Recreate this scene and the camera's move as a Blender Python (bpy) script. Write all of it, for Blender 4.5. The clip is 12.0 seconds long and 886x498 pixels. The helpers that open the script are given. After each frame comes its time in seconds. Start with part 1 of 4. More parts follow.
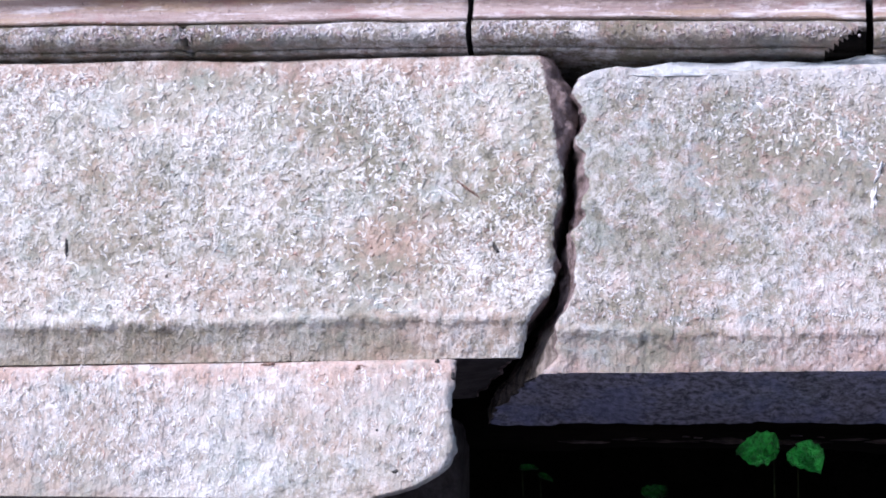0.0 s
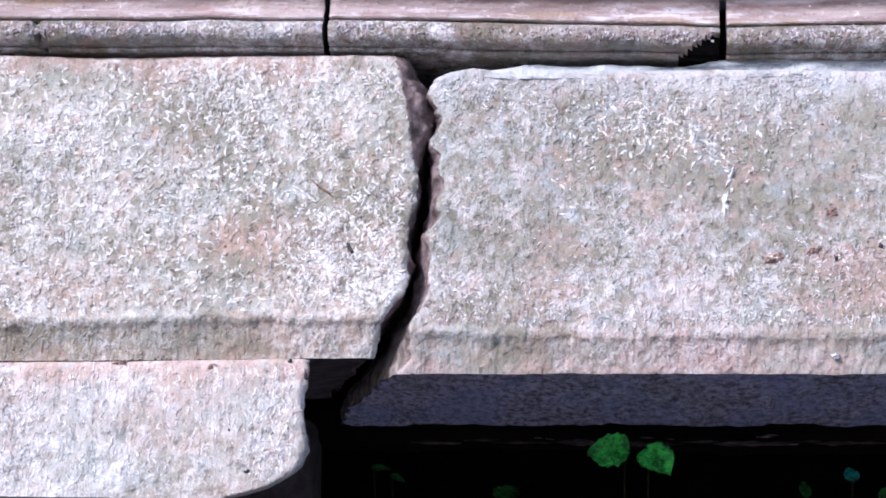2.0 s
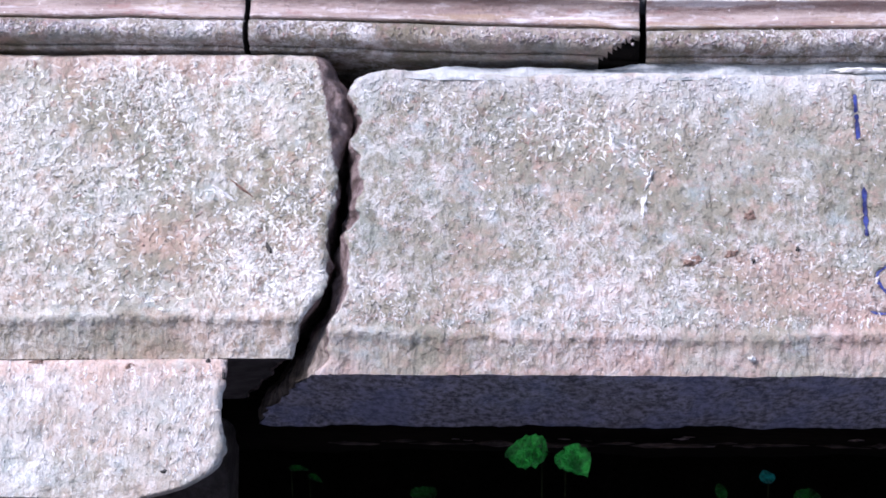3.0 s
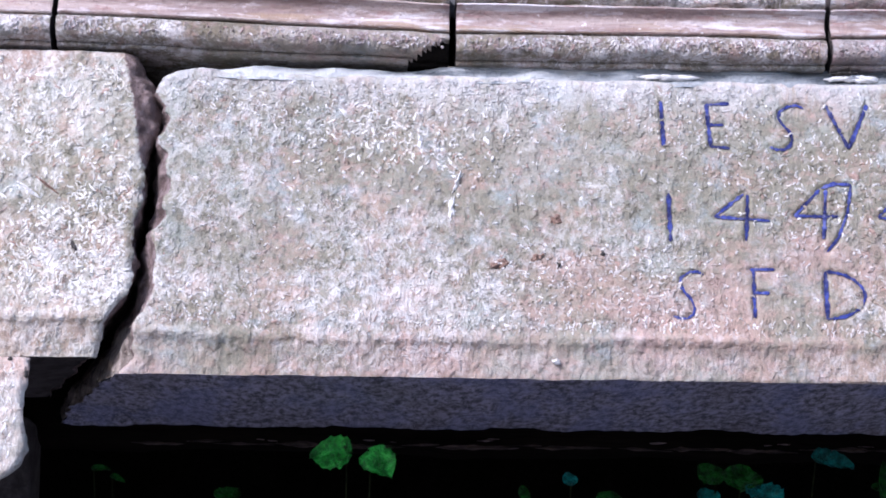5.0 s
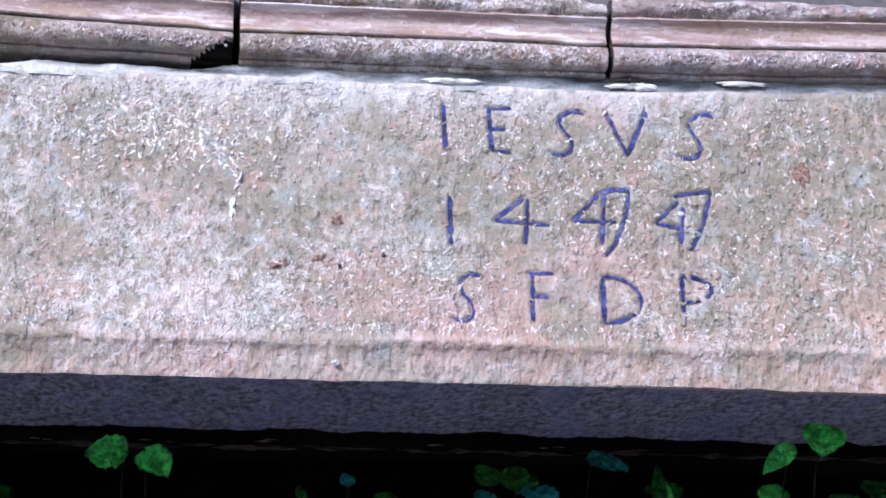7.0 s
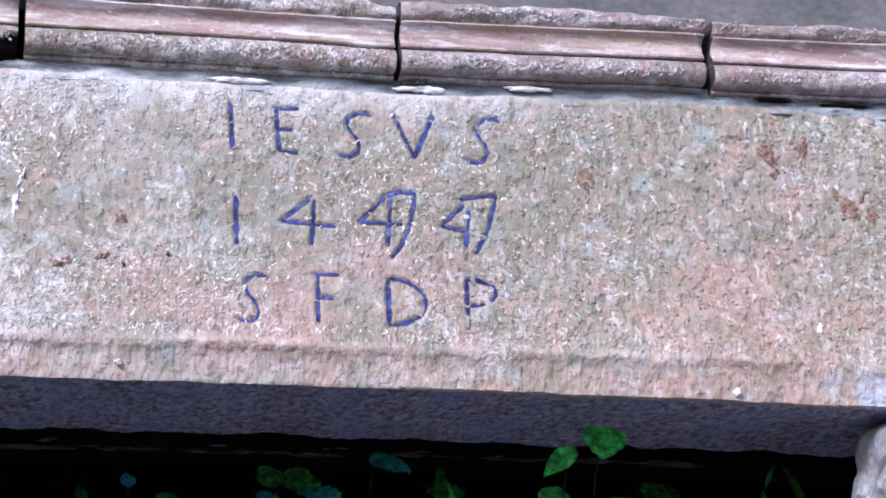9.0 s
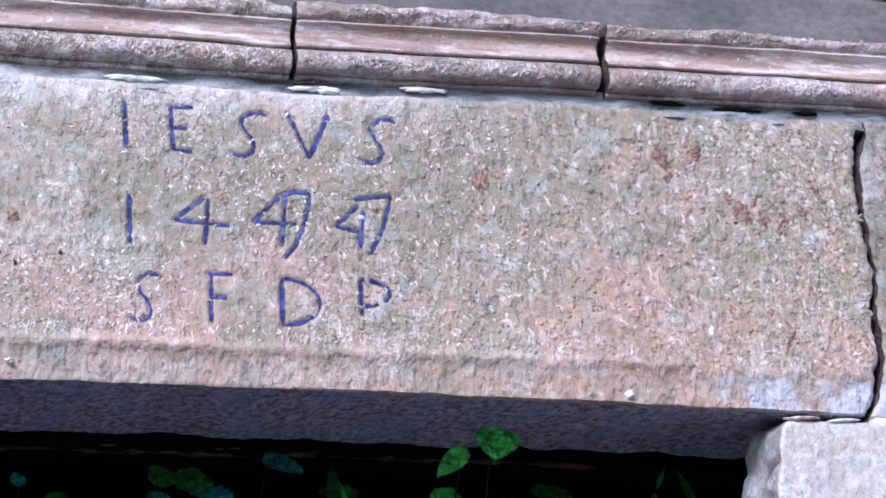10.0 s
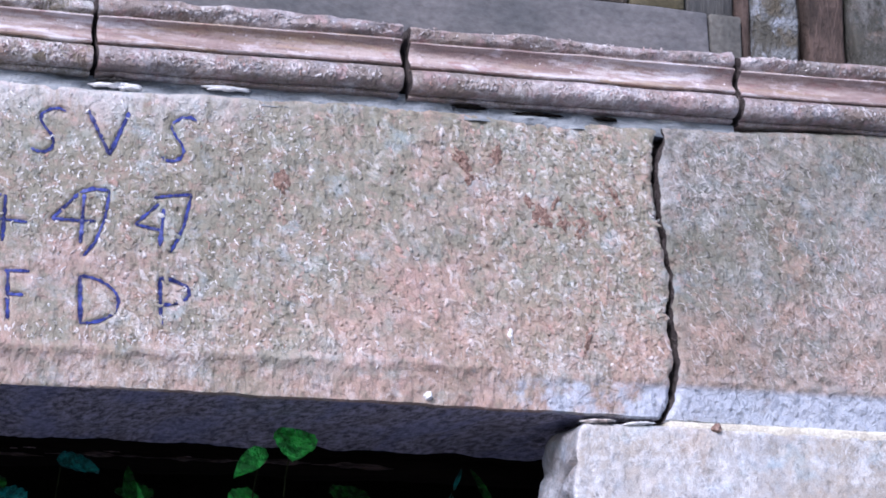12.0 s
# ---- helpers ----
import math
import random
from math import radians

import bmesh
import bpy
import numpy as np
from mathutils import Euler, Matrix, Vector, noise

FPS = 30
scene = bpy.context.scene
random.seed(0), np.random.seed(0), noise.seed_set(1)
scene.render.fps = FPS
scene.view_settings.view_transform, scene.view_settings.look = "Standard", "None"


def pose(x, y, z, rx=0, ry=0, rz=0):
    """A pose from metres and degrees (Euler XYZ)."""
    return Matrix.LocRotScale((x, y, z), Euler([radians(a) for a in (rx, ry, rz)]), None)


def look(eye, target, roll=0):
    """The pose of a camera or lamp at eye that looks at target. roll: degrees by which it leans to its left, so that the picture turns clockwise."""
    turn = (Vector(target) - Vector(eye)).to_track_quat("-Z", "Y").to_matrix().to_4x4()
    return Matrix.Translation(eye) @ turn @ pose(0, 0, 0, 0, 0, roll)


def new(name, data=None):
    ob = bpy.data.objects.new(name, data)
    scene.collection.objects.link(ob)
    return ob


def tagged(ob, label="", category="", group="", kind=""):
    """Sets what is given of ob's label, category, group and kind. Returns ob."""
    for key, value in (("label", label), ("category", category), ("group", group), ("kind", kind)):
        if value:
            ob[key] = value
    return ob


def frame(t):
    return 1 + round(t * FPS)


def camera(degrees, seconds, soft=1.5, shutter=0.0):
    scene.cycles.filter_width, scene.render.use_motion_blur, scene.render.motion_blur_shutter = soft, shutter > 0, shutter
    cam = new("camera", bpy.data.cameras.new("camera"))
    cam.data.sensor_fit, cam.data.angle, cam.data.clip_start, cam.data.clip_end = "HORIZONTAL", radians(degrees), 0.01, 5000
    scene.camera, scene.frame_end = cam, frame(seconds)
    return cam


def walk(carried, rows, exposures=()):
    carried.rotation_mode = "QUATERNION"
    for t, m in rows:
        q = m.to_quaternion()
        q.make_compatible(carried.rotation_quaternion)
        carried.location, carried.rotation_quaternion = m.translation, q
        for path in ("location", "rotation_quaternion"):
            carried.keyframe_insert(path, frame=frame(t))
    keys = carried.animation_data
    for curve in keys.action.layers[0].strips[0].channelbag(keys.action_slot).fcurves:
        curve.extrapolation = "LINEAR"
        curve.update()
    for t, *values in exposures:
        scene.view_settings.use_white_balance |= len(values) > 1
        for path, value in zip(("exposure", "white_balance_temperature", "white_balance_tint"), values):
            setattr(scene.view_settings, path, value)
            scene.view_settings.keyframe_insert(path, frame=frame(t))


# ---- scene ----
cam = camera(21.17, 12.0, soft=1.8)
# One standing point, a slow pan to the right: seconds and the Euler turn in degrees.
EYE = (0.0, 0.0, 1.6)
ROWS = [
    (0, 103.126, -1.450, 8.006),
    (0.1, 103.130, -1.436, 7.822),
    (0.25, 103.136, -1.418, 7.548),
    (0.5, 103.147, -1.392, 7.094),
    (1, 103.172, -1.358, 6.199),
    (1.5, 103.196, -1.296, 5.336),
    (2, 103.219, -1.201, 4.448),
    (2.5, 103.248, -1.184, 3.483),
    (4.5, 103.352, -0.876, -1.005),
    (5, 103.383, -0.798, -2.246),
    (5.5, 103.403, -0.708, -3.404),
    (6, 103.422, -0.608, -4.776),
    (6.5, 103.440, -0.525, -6.220),
    (7, 103.460, -0.434, -7.601),
    (9, 103.508, -0.006, -12.819),
    (9.5, 103.515, 0.111, -14.142),
    (10, 103.519, 0.181, -15.402),
    (10.5, 103.522, 0.274, -16.728),
    (11, 103.516, 0.385, -18.024),
    (11.5, 103.517, 0.430, -19.237),
    (11.75, 103.513, 0.483, -19.772),
    (11.9, 103.510, 0.524, -20.071),
    (12, 103.507, 0.556, -20.260),
]
walk(cam, [(t, pose(*EYE, rx, ry, rz)) for t, rx, ry, rz in ROWS], [(0.0, 0.53, 5740, 25), (4.5, 0.60, 5740, 25), (9.0, 0.57, 5740, 25), (12.0, 0.46, 5660, 25)])

# ---- light: bright, hazy daylight from the upper left, in front of the wall ----
SUN_WAY = Vector((-0.80, -1.00, 0.78)).normalized()
sun = new("sun", bpy.data.lights.new("sun", "SUN"))
sun.data.energy, sun.data.angle, sun.data.color = 3.4, radians(14), (1.0, 0.965, 0.93)
sun.matrix_world = look(SUN_WAY * 30, (0, 0, 0))
world = bpy.data.worlds.new("sky")
scene.world = world
world.use_nodes = True
sky = world.node_tree.nodes.new("ShaderNodeTexSky")
sky.sky_type, sky.sun_disc = "NISHITA", False
sky.sun_elevation = math.asin(SUN_WAY.z)
sky.sun_rotation = math.atan2(SUN_WAY.x, SUN_WAY.y)
back = world.node_tree.nodes["Background"]
back.inputs["Strength"].default_value = 0.12
world.node_tree.links.new(sky.outputs[0], back.inputs["Color"])

FRONT = 3.5          # the plane of the lintel's face
rng = random.Random(7)


# ---- materials ----
class Nodes:
    """A short way to write node trees."""

    def __init__(self, name):
        self.mat = bpy.data.materials.new(name)
        self.mat.use_nodes = True
        self.tree = self.mat.node_tree
        self.bsdf = self.tree.nodes["Principled BSDF"]
        self.pos = self.add("ShaderNodeNewGeometry").outputs["Position"]

    def add(self, kind):
        return self.tree.nodes.new(kind)

    def put(self, socket, value):
        if isinstance(value, bpy.types.NodeSocket):
            self.tree.links.new(value, socket)
        else:
            socket.default_value = value

    def scaled(self, s, at=(0, 0, 0), turn=(0, 0, 0)):
        n = self.add("ShaderNodeMapping")
        self.put(n.inputs["Vector"], self.pos)
        n.inputs["Scale"].default_value = s
        n.inputs["Location"].default_value = at
        n.inputs["Rotation"].default_value = turn
        return n.outputs[0]

    def noise(self, scale, detail=4.0, rough=0.55, vec=None, warp=0.0):
        n = self.add("ShaderNodeTexNoise")
        self.put(n.inputs["Vector"], vec or self.pos)
        n.inputs["Scale"].default_value, n.inputs["Detail"].default_value = scale, detail
        n.inputs["Roughness"].default_value, n.inputs["Distortion"].default_value = rough, warp
        return n.outputs["Fac"]

    def ramp(self, fac, *stops):
        n = self.add("ShaderNodeValToRGB")
        self.put(n.inputs[0], fac)
        els = n.color_ramp.elements
        while len(els) < len(stops):
            els.new(0.5)
        for e, (p, c) in zip(els, stops):
            e.position, e.color = p, ((c, c, c, 1) if isinstance(c, (int, float)) else (*c, 1))
        return n.outputs[0]

    def math(self, op, a, b=0.0, c=0.0):
        n = self.add("ShaderNodeMath")
        n.operation = op
        for s, v in zip(n.inputs, (a, b, c)):
            self.put(s, v)
        return n.outputs[0]

    def span(self, v, a, b, lo=0.0, hi=1.0):
        n = self.add("ShaderNodeMapRange")
        n.interpolation_type = "SMOOTHSTEP"
        self.put(n.inputs["Value"], v)
        for k, x in (("From Min", a), ("From Max", b), ("To Min", lo), ("To Max", hi)):
            n.inputs[k].default_value = x
        return n.outputs[0]

    def mix(self, fac, a, b, blend="MIX"):
        n = self.add("ShaderNodeMix")
        n.data_type, n.blend_type = "RGBA", blend
        self.put(n.inputs[0], fac)
        for s, v in ((n.inputs[6], a), (n.inputs[7], b)):
            self.put(s, (*v, 1) if isinstance(v, tuple) else v)
        return n.outputs[2]

    def bump(self, height, distance, strength=1.0, after=None):
        n = self.add("ShaderNodeBump")
        self.put(n.inputs["Height"], height)
        n.inputs["Distance"].default_value, n.inputs["Strength"].default_value = distance, strength
        if after is not None:
            self.put(n.inputs["Normal"], after)
        return n.outputs[0]

    def done(self, colour, rough=0.85, normal=None, spec=0.3):
        self.put(self.bsdf.inputs["Base Color"], (*colour, 1) if isinstance(colour, tuple) else colour)
        self.put(self.bsdf.inputs["Roughness"], rough)
        self.bsdf.inputs["Specular IOR Level"].default_value = spec
        if normal is not None:
            self.put(self.bsdf.inputs["Normal"], normal)
        return self.mat


def worms(m, scale, width, at, stretch=(1, 1, 1)):
    """Thin crooked lines: where a warped noise crosses its middle."""
    v = m.scaled(stretch, at)
    n = m.noise(scale, 3.0, 0.55, v, 1.1)
    return m.span(m.math("ABSOLUTE", m.math("SUBTRACT", n, 0.5)), width * 0.15, width * 1.35, 1.0, 0.0)


def weathered_stone(name, grey, olive, pink, crust, pinkness, whiteness, at, relief=1.0, drag=False, washed=False, rosy_top=0.0, even=False, tanned=0.35, limed=False, marks=None, curl=0.45):
    """Old grey limestone with pale crust flecks, olive dirt, rosy patches and, on one block, a chamfer's shade coloured
    in.
    """
    m = Nodes(name)
    big = m.noise(2.3, 3, 0.6, m.scaled((1, 1, 1.3), at))
    mid = m.noise(9.0, 5, 0.65, m.scaled((1, 1, 1), at))
    fine = m.math("ADD", m.math("MULTIPLY", m.noise(75.0, 4, 0.6), 0.45), m.math("MULTIPLY", m.noise(150.0, 3, 0.6, m.scaled((1.15, 1, 0.8))), 0.55))
    grain = m.noise(480.0, 2, 0.6)
    xs = m.add("ShaderNodeSeparateXYZ")
    m.put(xs.inputs[0], m.pos)
    shift = 0.0 if even else m.span(xs.outputs[0], 0.3, 1.6, 0.0, 0.16)
    col = m.mix(m.span(m.math("ADD", big, shift), 0.40, 0.60), grey, olive)
    col = m.mix(m.math("MULTIPLY", m.span(mid, 0.46, 0.62), 0.7), col, olive)
    cool = m.span(m.noise(12.0, 5, 0.7, m.scaled((1, 1, 1.2), (7.0, 2.0, 5.0))), 0.52, 0.66)
    col = m.mix(m.math("MULTIPLY", cool, 0.75), col, tuple(a * b for a, b in zip(grey, (0.84, 1.0, 1.14))))
    # rosy stone showing through, more of it low on the right of the wall
    low = m.span(xs.outputs[2], 2.28, 2.62, 0.09, -0.08)
    rosy = m.span(m.math("ADD", m.noise(5.0, 6, 0.68, m.scaled((1, 1, 1.5), (3.1, 0, 7.7))), m.math("ADD", low, 0.0 if even else m.span(xs.outputs[0], -0.6, 2.0, -0.05, 0.03))), 0.46, 0.70)
    col = m.mix(m.math("MULTIPLY", rosy, pinkness), col, pink)
    blush = m.span(m.noise(30.0, 5, 0.72, m.scaled((1, 1, 1.4), (6.0, 0, 1.0))), 0.50, 0.64)
    col = m.mix(m.math("MULTIPLY", blush, pinkness * 0.6), col, pink)
    if rosy_top:
        band = m.math("ADD", m.noise(7.0, 5, 0.7, m.scaled((1, 1, 1), (1, 0, 1))), m.span(xs.outputs[2], rosy_top - 0.12, rosy_top, -0.25, 0.15))
        col = m.mix(m.math("MULTIPLY", m.span(band, 0.40, 0.58), 0.85), col, pink if even else (0.36, 0.26, 0.215))
    tan = m.span(m.math("ADD", m.noise(19.0, 6, 0.72, m.scaled((1, 1, 1.3), (4.0, 0, 5.0))), m.math("ADD", low, m.span(xs.outputs[0], 0.2, 1.9, -0.10, 0.05))), 0.46, 0.62)
    col = m.mix(m.math("MULTIPLY", tan, tanned), col, (0.37, 0.28, 0.215))
    tint = m.noise(13.0, 5, 0.68, m.scaled((1, 1, 1.2), (12.0, 1.0, 3.0)))
    col = m.mix(m.math("MULTIPLY", m.span(tint, 0.53, 0.66), 0.40), col, tuple(0.5 * (a + b) for a, b in zip(pink, (0.46, 0.33, 0.25))))
    col = m.mix(m.math("MULTIPLY", m.span(tint, 0.34, 0.46, 1.0, 0.0), 0.45), col, tuple(a * b for a, b in zip(grey, (0.74, 0.90, 0.92))))
    mottle = m.noise(48.0, 5, 0.7, m.scaled((1, 1, 0.8), (2.0, 3.0, 1.0)))
    col = m.mix(m.math("MULTIPLY", m.span(mottle, 0.52, 0.66), 0.26 * whiteness), col, crust)
    col = m.mix(m.math("MULTIPLY", m.span(mottle, 0.36, 0.48, 1.0, 0.0), 0.45), col, olive)
    # flecks of crust
    patch = m.span(m.math("ADD", m.noise(4.2, 5, 0.65, m.scaled((1, 1, 1), (9.0, 0, 2.0))), 0.0 if even else m.span(xs.outputs[0], -1.2, 1.5, 0.035, -0.14)), 0.42, 0.58, 0.03, 1.0)
    w1 = worms(m, 22.0, 0.034, (0, 0, 0), (1.1, 1, 0.85))
    w2 = worms(m, 46.0, 0.050, (5, 1, 2), (1.2, 1, 0.75))
    w3 = worms(m, 82.0, 0.060, (1, 6, 3), (1.1, 1, 0.8))
    g1 = m.span(m.noise(44.0, 3, 0.5, m.scaled((1, 1, 1), (1, 4, 8))), 0.43, 0.53)
    g2 = m.span(m.noise(60.0, 3, 0.5, m.scaled((1, 1, 1), (4, 1, 3))), 0.45, 0.60)
    g3 = m.span(m.noise(85.0, 3, 0.5, m.scaled((1, 1, 1), (2, 7, 3))), 0.46, 0.62)
    spots = m.span(m.noise(120.0, 2, 0.5), 0.63, 0.69)
    flecks = m.math("MAXIMUM", m.math("MULTIPLY", w1, g1), m.math("MAXIMUM", m.math("MULTIPLY", w2, g2), m.math("MAXIMUM", m.math("MULTIPLY", m.math("MULTIPLY", w3, g3), 0.7), spots)))
    tone = m.math("MULTIPLY", flecks, m.math("MULTIPLY", patch, whiteness))
    bloom = m.math("MULTIPLY", m.span(m.noise(20.0, 6, 0.75, m.scaled((1, 1, 1), (0, 0, 4))), 0.47, 0.66), m.math("MULTIPLY", patch, whiteness * 0.55))
    col = m.mix(bloom, col, crust)
    col = m.mix(m.math("MULTIPLY", tone, curl), col, crust)
    if marks:
        lone = m.add("ShaderNodeNewGeometry").outputs["Random Per Island"]
        col = m.mix(m.math("MULTIPLY", m.span(lone, marks[0], marks[1]), m.span(m.noise(160.0, 3, 0.6), 0.3, 0.55, 0.55, 0.95)), col, crust)
        col = m.mix(m.span(lone, 0.0, 0.10, 0.6, 0.0), col, (0.45, 0.28, 0.24))
    if washed:
        # lime washed out of the bed joint runs down from the upper edge
        run = m.noise(16.0, 5, 0.65, m.scaled((1.6, 1, 0.5), (0, 0, 3)))
        veil = m.math("MULTIPLY", m.span(xs.outputs[0], 1.2, 0.7), m.math("MULTIPLY", m.span(xs.outputs[2], 2.60, 2.73), m.span(m.math("ADD", run, m.span(xs.outputs[2], 2.60, 2.73, -0.1, 0.12)), 0.44, 0.62)))
        col = m.mix(m.math("MULTIPLY", veil, 0.5), col, (0.62, 0.63, 0.65))
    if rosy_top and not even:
        # The chamfer's shade, coloured in as dark olive, strongest at far left.
        chamfer_shade = m.math("MULTIPLY", m.span(xs.outputs[2], 2.304, 2.296), m.span(m.noise(8.0, 5, 0.7, m.scaled((1, 1, 2), (5, 0, 5))), 0.34, 0.56, 0.1, 0.62))
        chamfer_shade = m.math("MULTIPLY", chamfer_shade, m.span(xs.outputs[0], -0.50, -0.95, 0.25, 1.0))
        col = m.mix(chamfer_shade, col, (0.17, 0.155, 0.10))
    if limed:
        # lime deposit on the lower chamfer near the far pier
        run = m.math("ADD", m.noise(11.0, 5, 0.7, m.scaled((1, 1, 1), (0, 0, 9))), m.span(xs.outputs[0], 1.1, 1.75, -0.25, 0.15))
        low_edge = m.math("MULTIPLY", m.span(xs.outputs[2], 2.300, 2.286), m.span(run, 0.42, 0.60))
        col = m.mix(m.math("MULTIPLY", low_edge, 0.85), col, (0.44, 0.49, 0.56))
    # dark pores, their relief's shade put into the colour, and speckle
    pores = m.span(m.noise(85.0, 3, 0.6, m.scaled((1, 1, 0.75), (2, 2, 2))), 0.28, 0.50)
    col = m.mix(1.0, col, m.ramp(pores, (0.0, 0.72), (1.0, 1.0)), "MULTIPLY")
    col = m.mix(0.25, col, m.ramp(grain, (0.3, 0.2), (0.7, 1.0)), "OVERLAY")
    height = m.math("ADD", m.math("MULTIPLY", fine, 0.7), m.math("MULTIPLY", m.math("MULTIPLY", flecks, patch), 0.40 * curl))
    height = m.math("ADD", height, m.math("MULTIPLY", pores, 0.35))
    if washed:
        # slanting tool marks towards the far end
        slant = m.noise(30.0, 3, 0.55, m.scaled((1.0, 1, 3.0), (0, 0, 0), (0, radians(-38), 0)))
        height = m.math("ADD", height, m.math("MULTIPLY", slant, m.span(xs.outputs[0], 0.95, 1.5, 0.0, 0.45)))
    if drag:
        tool = m.noise(26.0, 3, 0.55, m.scaled((1.0, 1, 3.4), (0, 0, 0), (0, radians(-38), 0)))
        height = m.math("ADD", height, m.math("MULTIPLY", tool, 0.45))
    if washed or rosy_top:
        # short upright chisel marks over the lower edge
        comb = m.noise(110.0, 2, 0.5, m.scaled((1, 1, 0.16), (0, 0, 2)))
        height = m.math("ADD", height, m.math("MULTIPLY", comb, m.span(xs.outputs[2], 2.37, 2.30, 0.12, 0.75)))
    n = m.bump(height, 0.0040 * relief)
    n = m.bump(grain, 0.0009 * relief, 1.0, n)
    return m.done(col, m.span(mid, 0.3, 0.7, 0.62, 0.9), n, 0.3)


GREY, OLIVE, PINK, CRUST = (0.365, 0.352, 0.31), (0.225, 0.215, 0.163), (0.43, 0.27, 0.235), (0.82, 0.80, 0.80)
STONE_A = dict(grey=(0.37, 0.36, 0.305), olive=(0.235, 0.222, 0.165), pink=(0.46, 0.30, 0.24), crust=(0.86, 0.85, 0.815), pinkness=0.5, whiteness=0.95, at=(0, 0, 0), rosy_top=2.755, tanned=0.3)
STONE_B = dict(grey=GREY, olive=OLIVE, pink=PINK, crust=(0.82, 0.81, 0.81), pinkness=0.62, whiteness=0.8, at=(0, 0, 0), washed=True, limed=True, tanned=0.42)
STONE_C = dict(grey=(0.245, 0.242, 0.22), olive=(0.165, 0.165, 0.13), pink=(0.39, 0.255, 0.21), crust=CRUST, pinkness=0.45, whiteness=0.36, at=(4, 0, 0), relief=1.2, drag=True, even=True, tanned=0.15, limed=True)
STONE_P = dict(grey=(0.43, 0.425, 0.39), olive=(0.28, 0.268, 0.215), pink=(0.50, 0.36, 0.30), crust=(0.84, 0.84, 0.83), pinkness=0.35, whiteness=0.85, at=(8, 0, 3), relief=0.8, rosy_top=2.27, even=True, tanned=0.2)
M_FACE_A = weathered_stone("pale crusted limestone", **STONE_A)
M_FACE_B = weathered_stone("grey rosy limestone", **STONE_B)
M_FACE_C = weathered_stone("tooled grey limestone", **STONE_C)
M_PIER = weathered_stone("bleached limestone", **STONE_P)
M_MARKS_A = weathered_stone("white crusted tool marks", marks=(0.15, 0.95), **STONE_A)
M_MARKS_B = weathered_stone("pale tool marks", marks=(0.35, 1.15), **STONE_B)
# For both tooled ridges, marks pales some to stand for crest highlights.
M_RIDGES_B = weathered_stone("rosy tooled ridges", marks=(0.6, 1.5), **STONE_B)
M_MARKS_C = weathered_stone("grey tooled ridges", marks=(0.6, 1.5), **STONE_C)
M_MARKS_P = weathered_stone("bleached tool marks", marks=(0.15, 0.8), **STONE_P)
M_PIER_R = weathered_stone("blue-white limestone", (0.37, 0.40, 0.43), (0.31, 0.30, 0.27), (0.45, 0.40, 0.32), (0.74, 0.77, 0.80), 0.4, 0.75, (3, 0, 1), 0.6, even=True, tanned=0.15)
# Darker copy of the pier stone, so the reveal's shade lies in its colour.
M_REVEAL_SHADED = weathered_stone("blue-white limestone, shaded tone", (0.27, 0.285, 0.315), (0.20, 0.205, 0.21), (0.30, 0.27, 0.25), (0.66, 0.69, 0.74), 0.3, 0.7, (6, 0, 1), 0.6, even=True, tanned=0.05)
M_MOULD_L = weathered_stone("rough olive moulding stone", (0.28, 0.25, 0.21), (0.15, 0.13, 0.085), (0.36, 0.235, 0.215), CRUST, 0.6, 1.0, (2, 0, 5), 1.2, even=True, tanned=0.15, curl=0.5)
M_MOULD = weathered_stone("rough rosy moulding stone", (0.305, 0.262, 0.255), (0.20, 0.165, 0.14), (0.38, 0.245, 0.25), CRUST, 0.85, 0.8, (2, 0, 5), 1.0, even=True, tanned=0.1, curl=0.25)
M_MARKS_M = weathered_stone("pale flecks on the moulding", (0.305, 0.262, 0.255), (0.20, 0.165, 0.14), (0.38, 0.245, 0.25), (0.78, 0.76, 0.77), 0.85, 0.8, (2, 0, 5), 1.0, even=True, tanned=0.1, curl=0.25, marks=(0.45, 1.25))
M_SPECK = weathered_stone("speckled dark stone", (0.072, 0.07, 0.058), (0.042, 0.042, 0.033), (0.10, 0.075, 0.06), (0.3, 0.3, 0.29), 0.4, 0.6, (1, 0, 5), 1.1, even=True, tanned=0.0, curl=0.3)


def plain(name, a, b, scale, relief, rough=0.85, spec=0.3, stretch=(1, 1, 1)):
    m = Nodes(name)
    v = m.scaled(stretch)
    big, fine = m.noise(scale, 5, 0.6, v), m.noise(scale * 9, 4, 0.6, v)
    col = m.mix(m.span(big, 0.35, 0.65), a, b)
    col = m.mix(0.4, col, m.ramp(fine, (0.3, 0.3), (0.7, 1.0)), "OVERLAY")
    return m.done(col, rough, m.bump(m.math("ADD", big, m.math("MULTIPLY", fine, 0.5)), relief), spec)


M_MORTAR = plain("pale lime mortar", (0.88, 0.88, 0.86), (0.68, 0.70, 0.69), 30, 0.004)


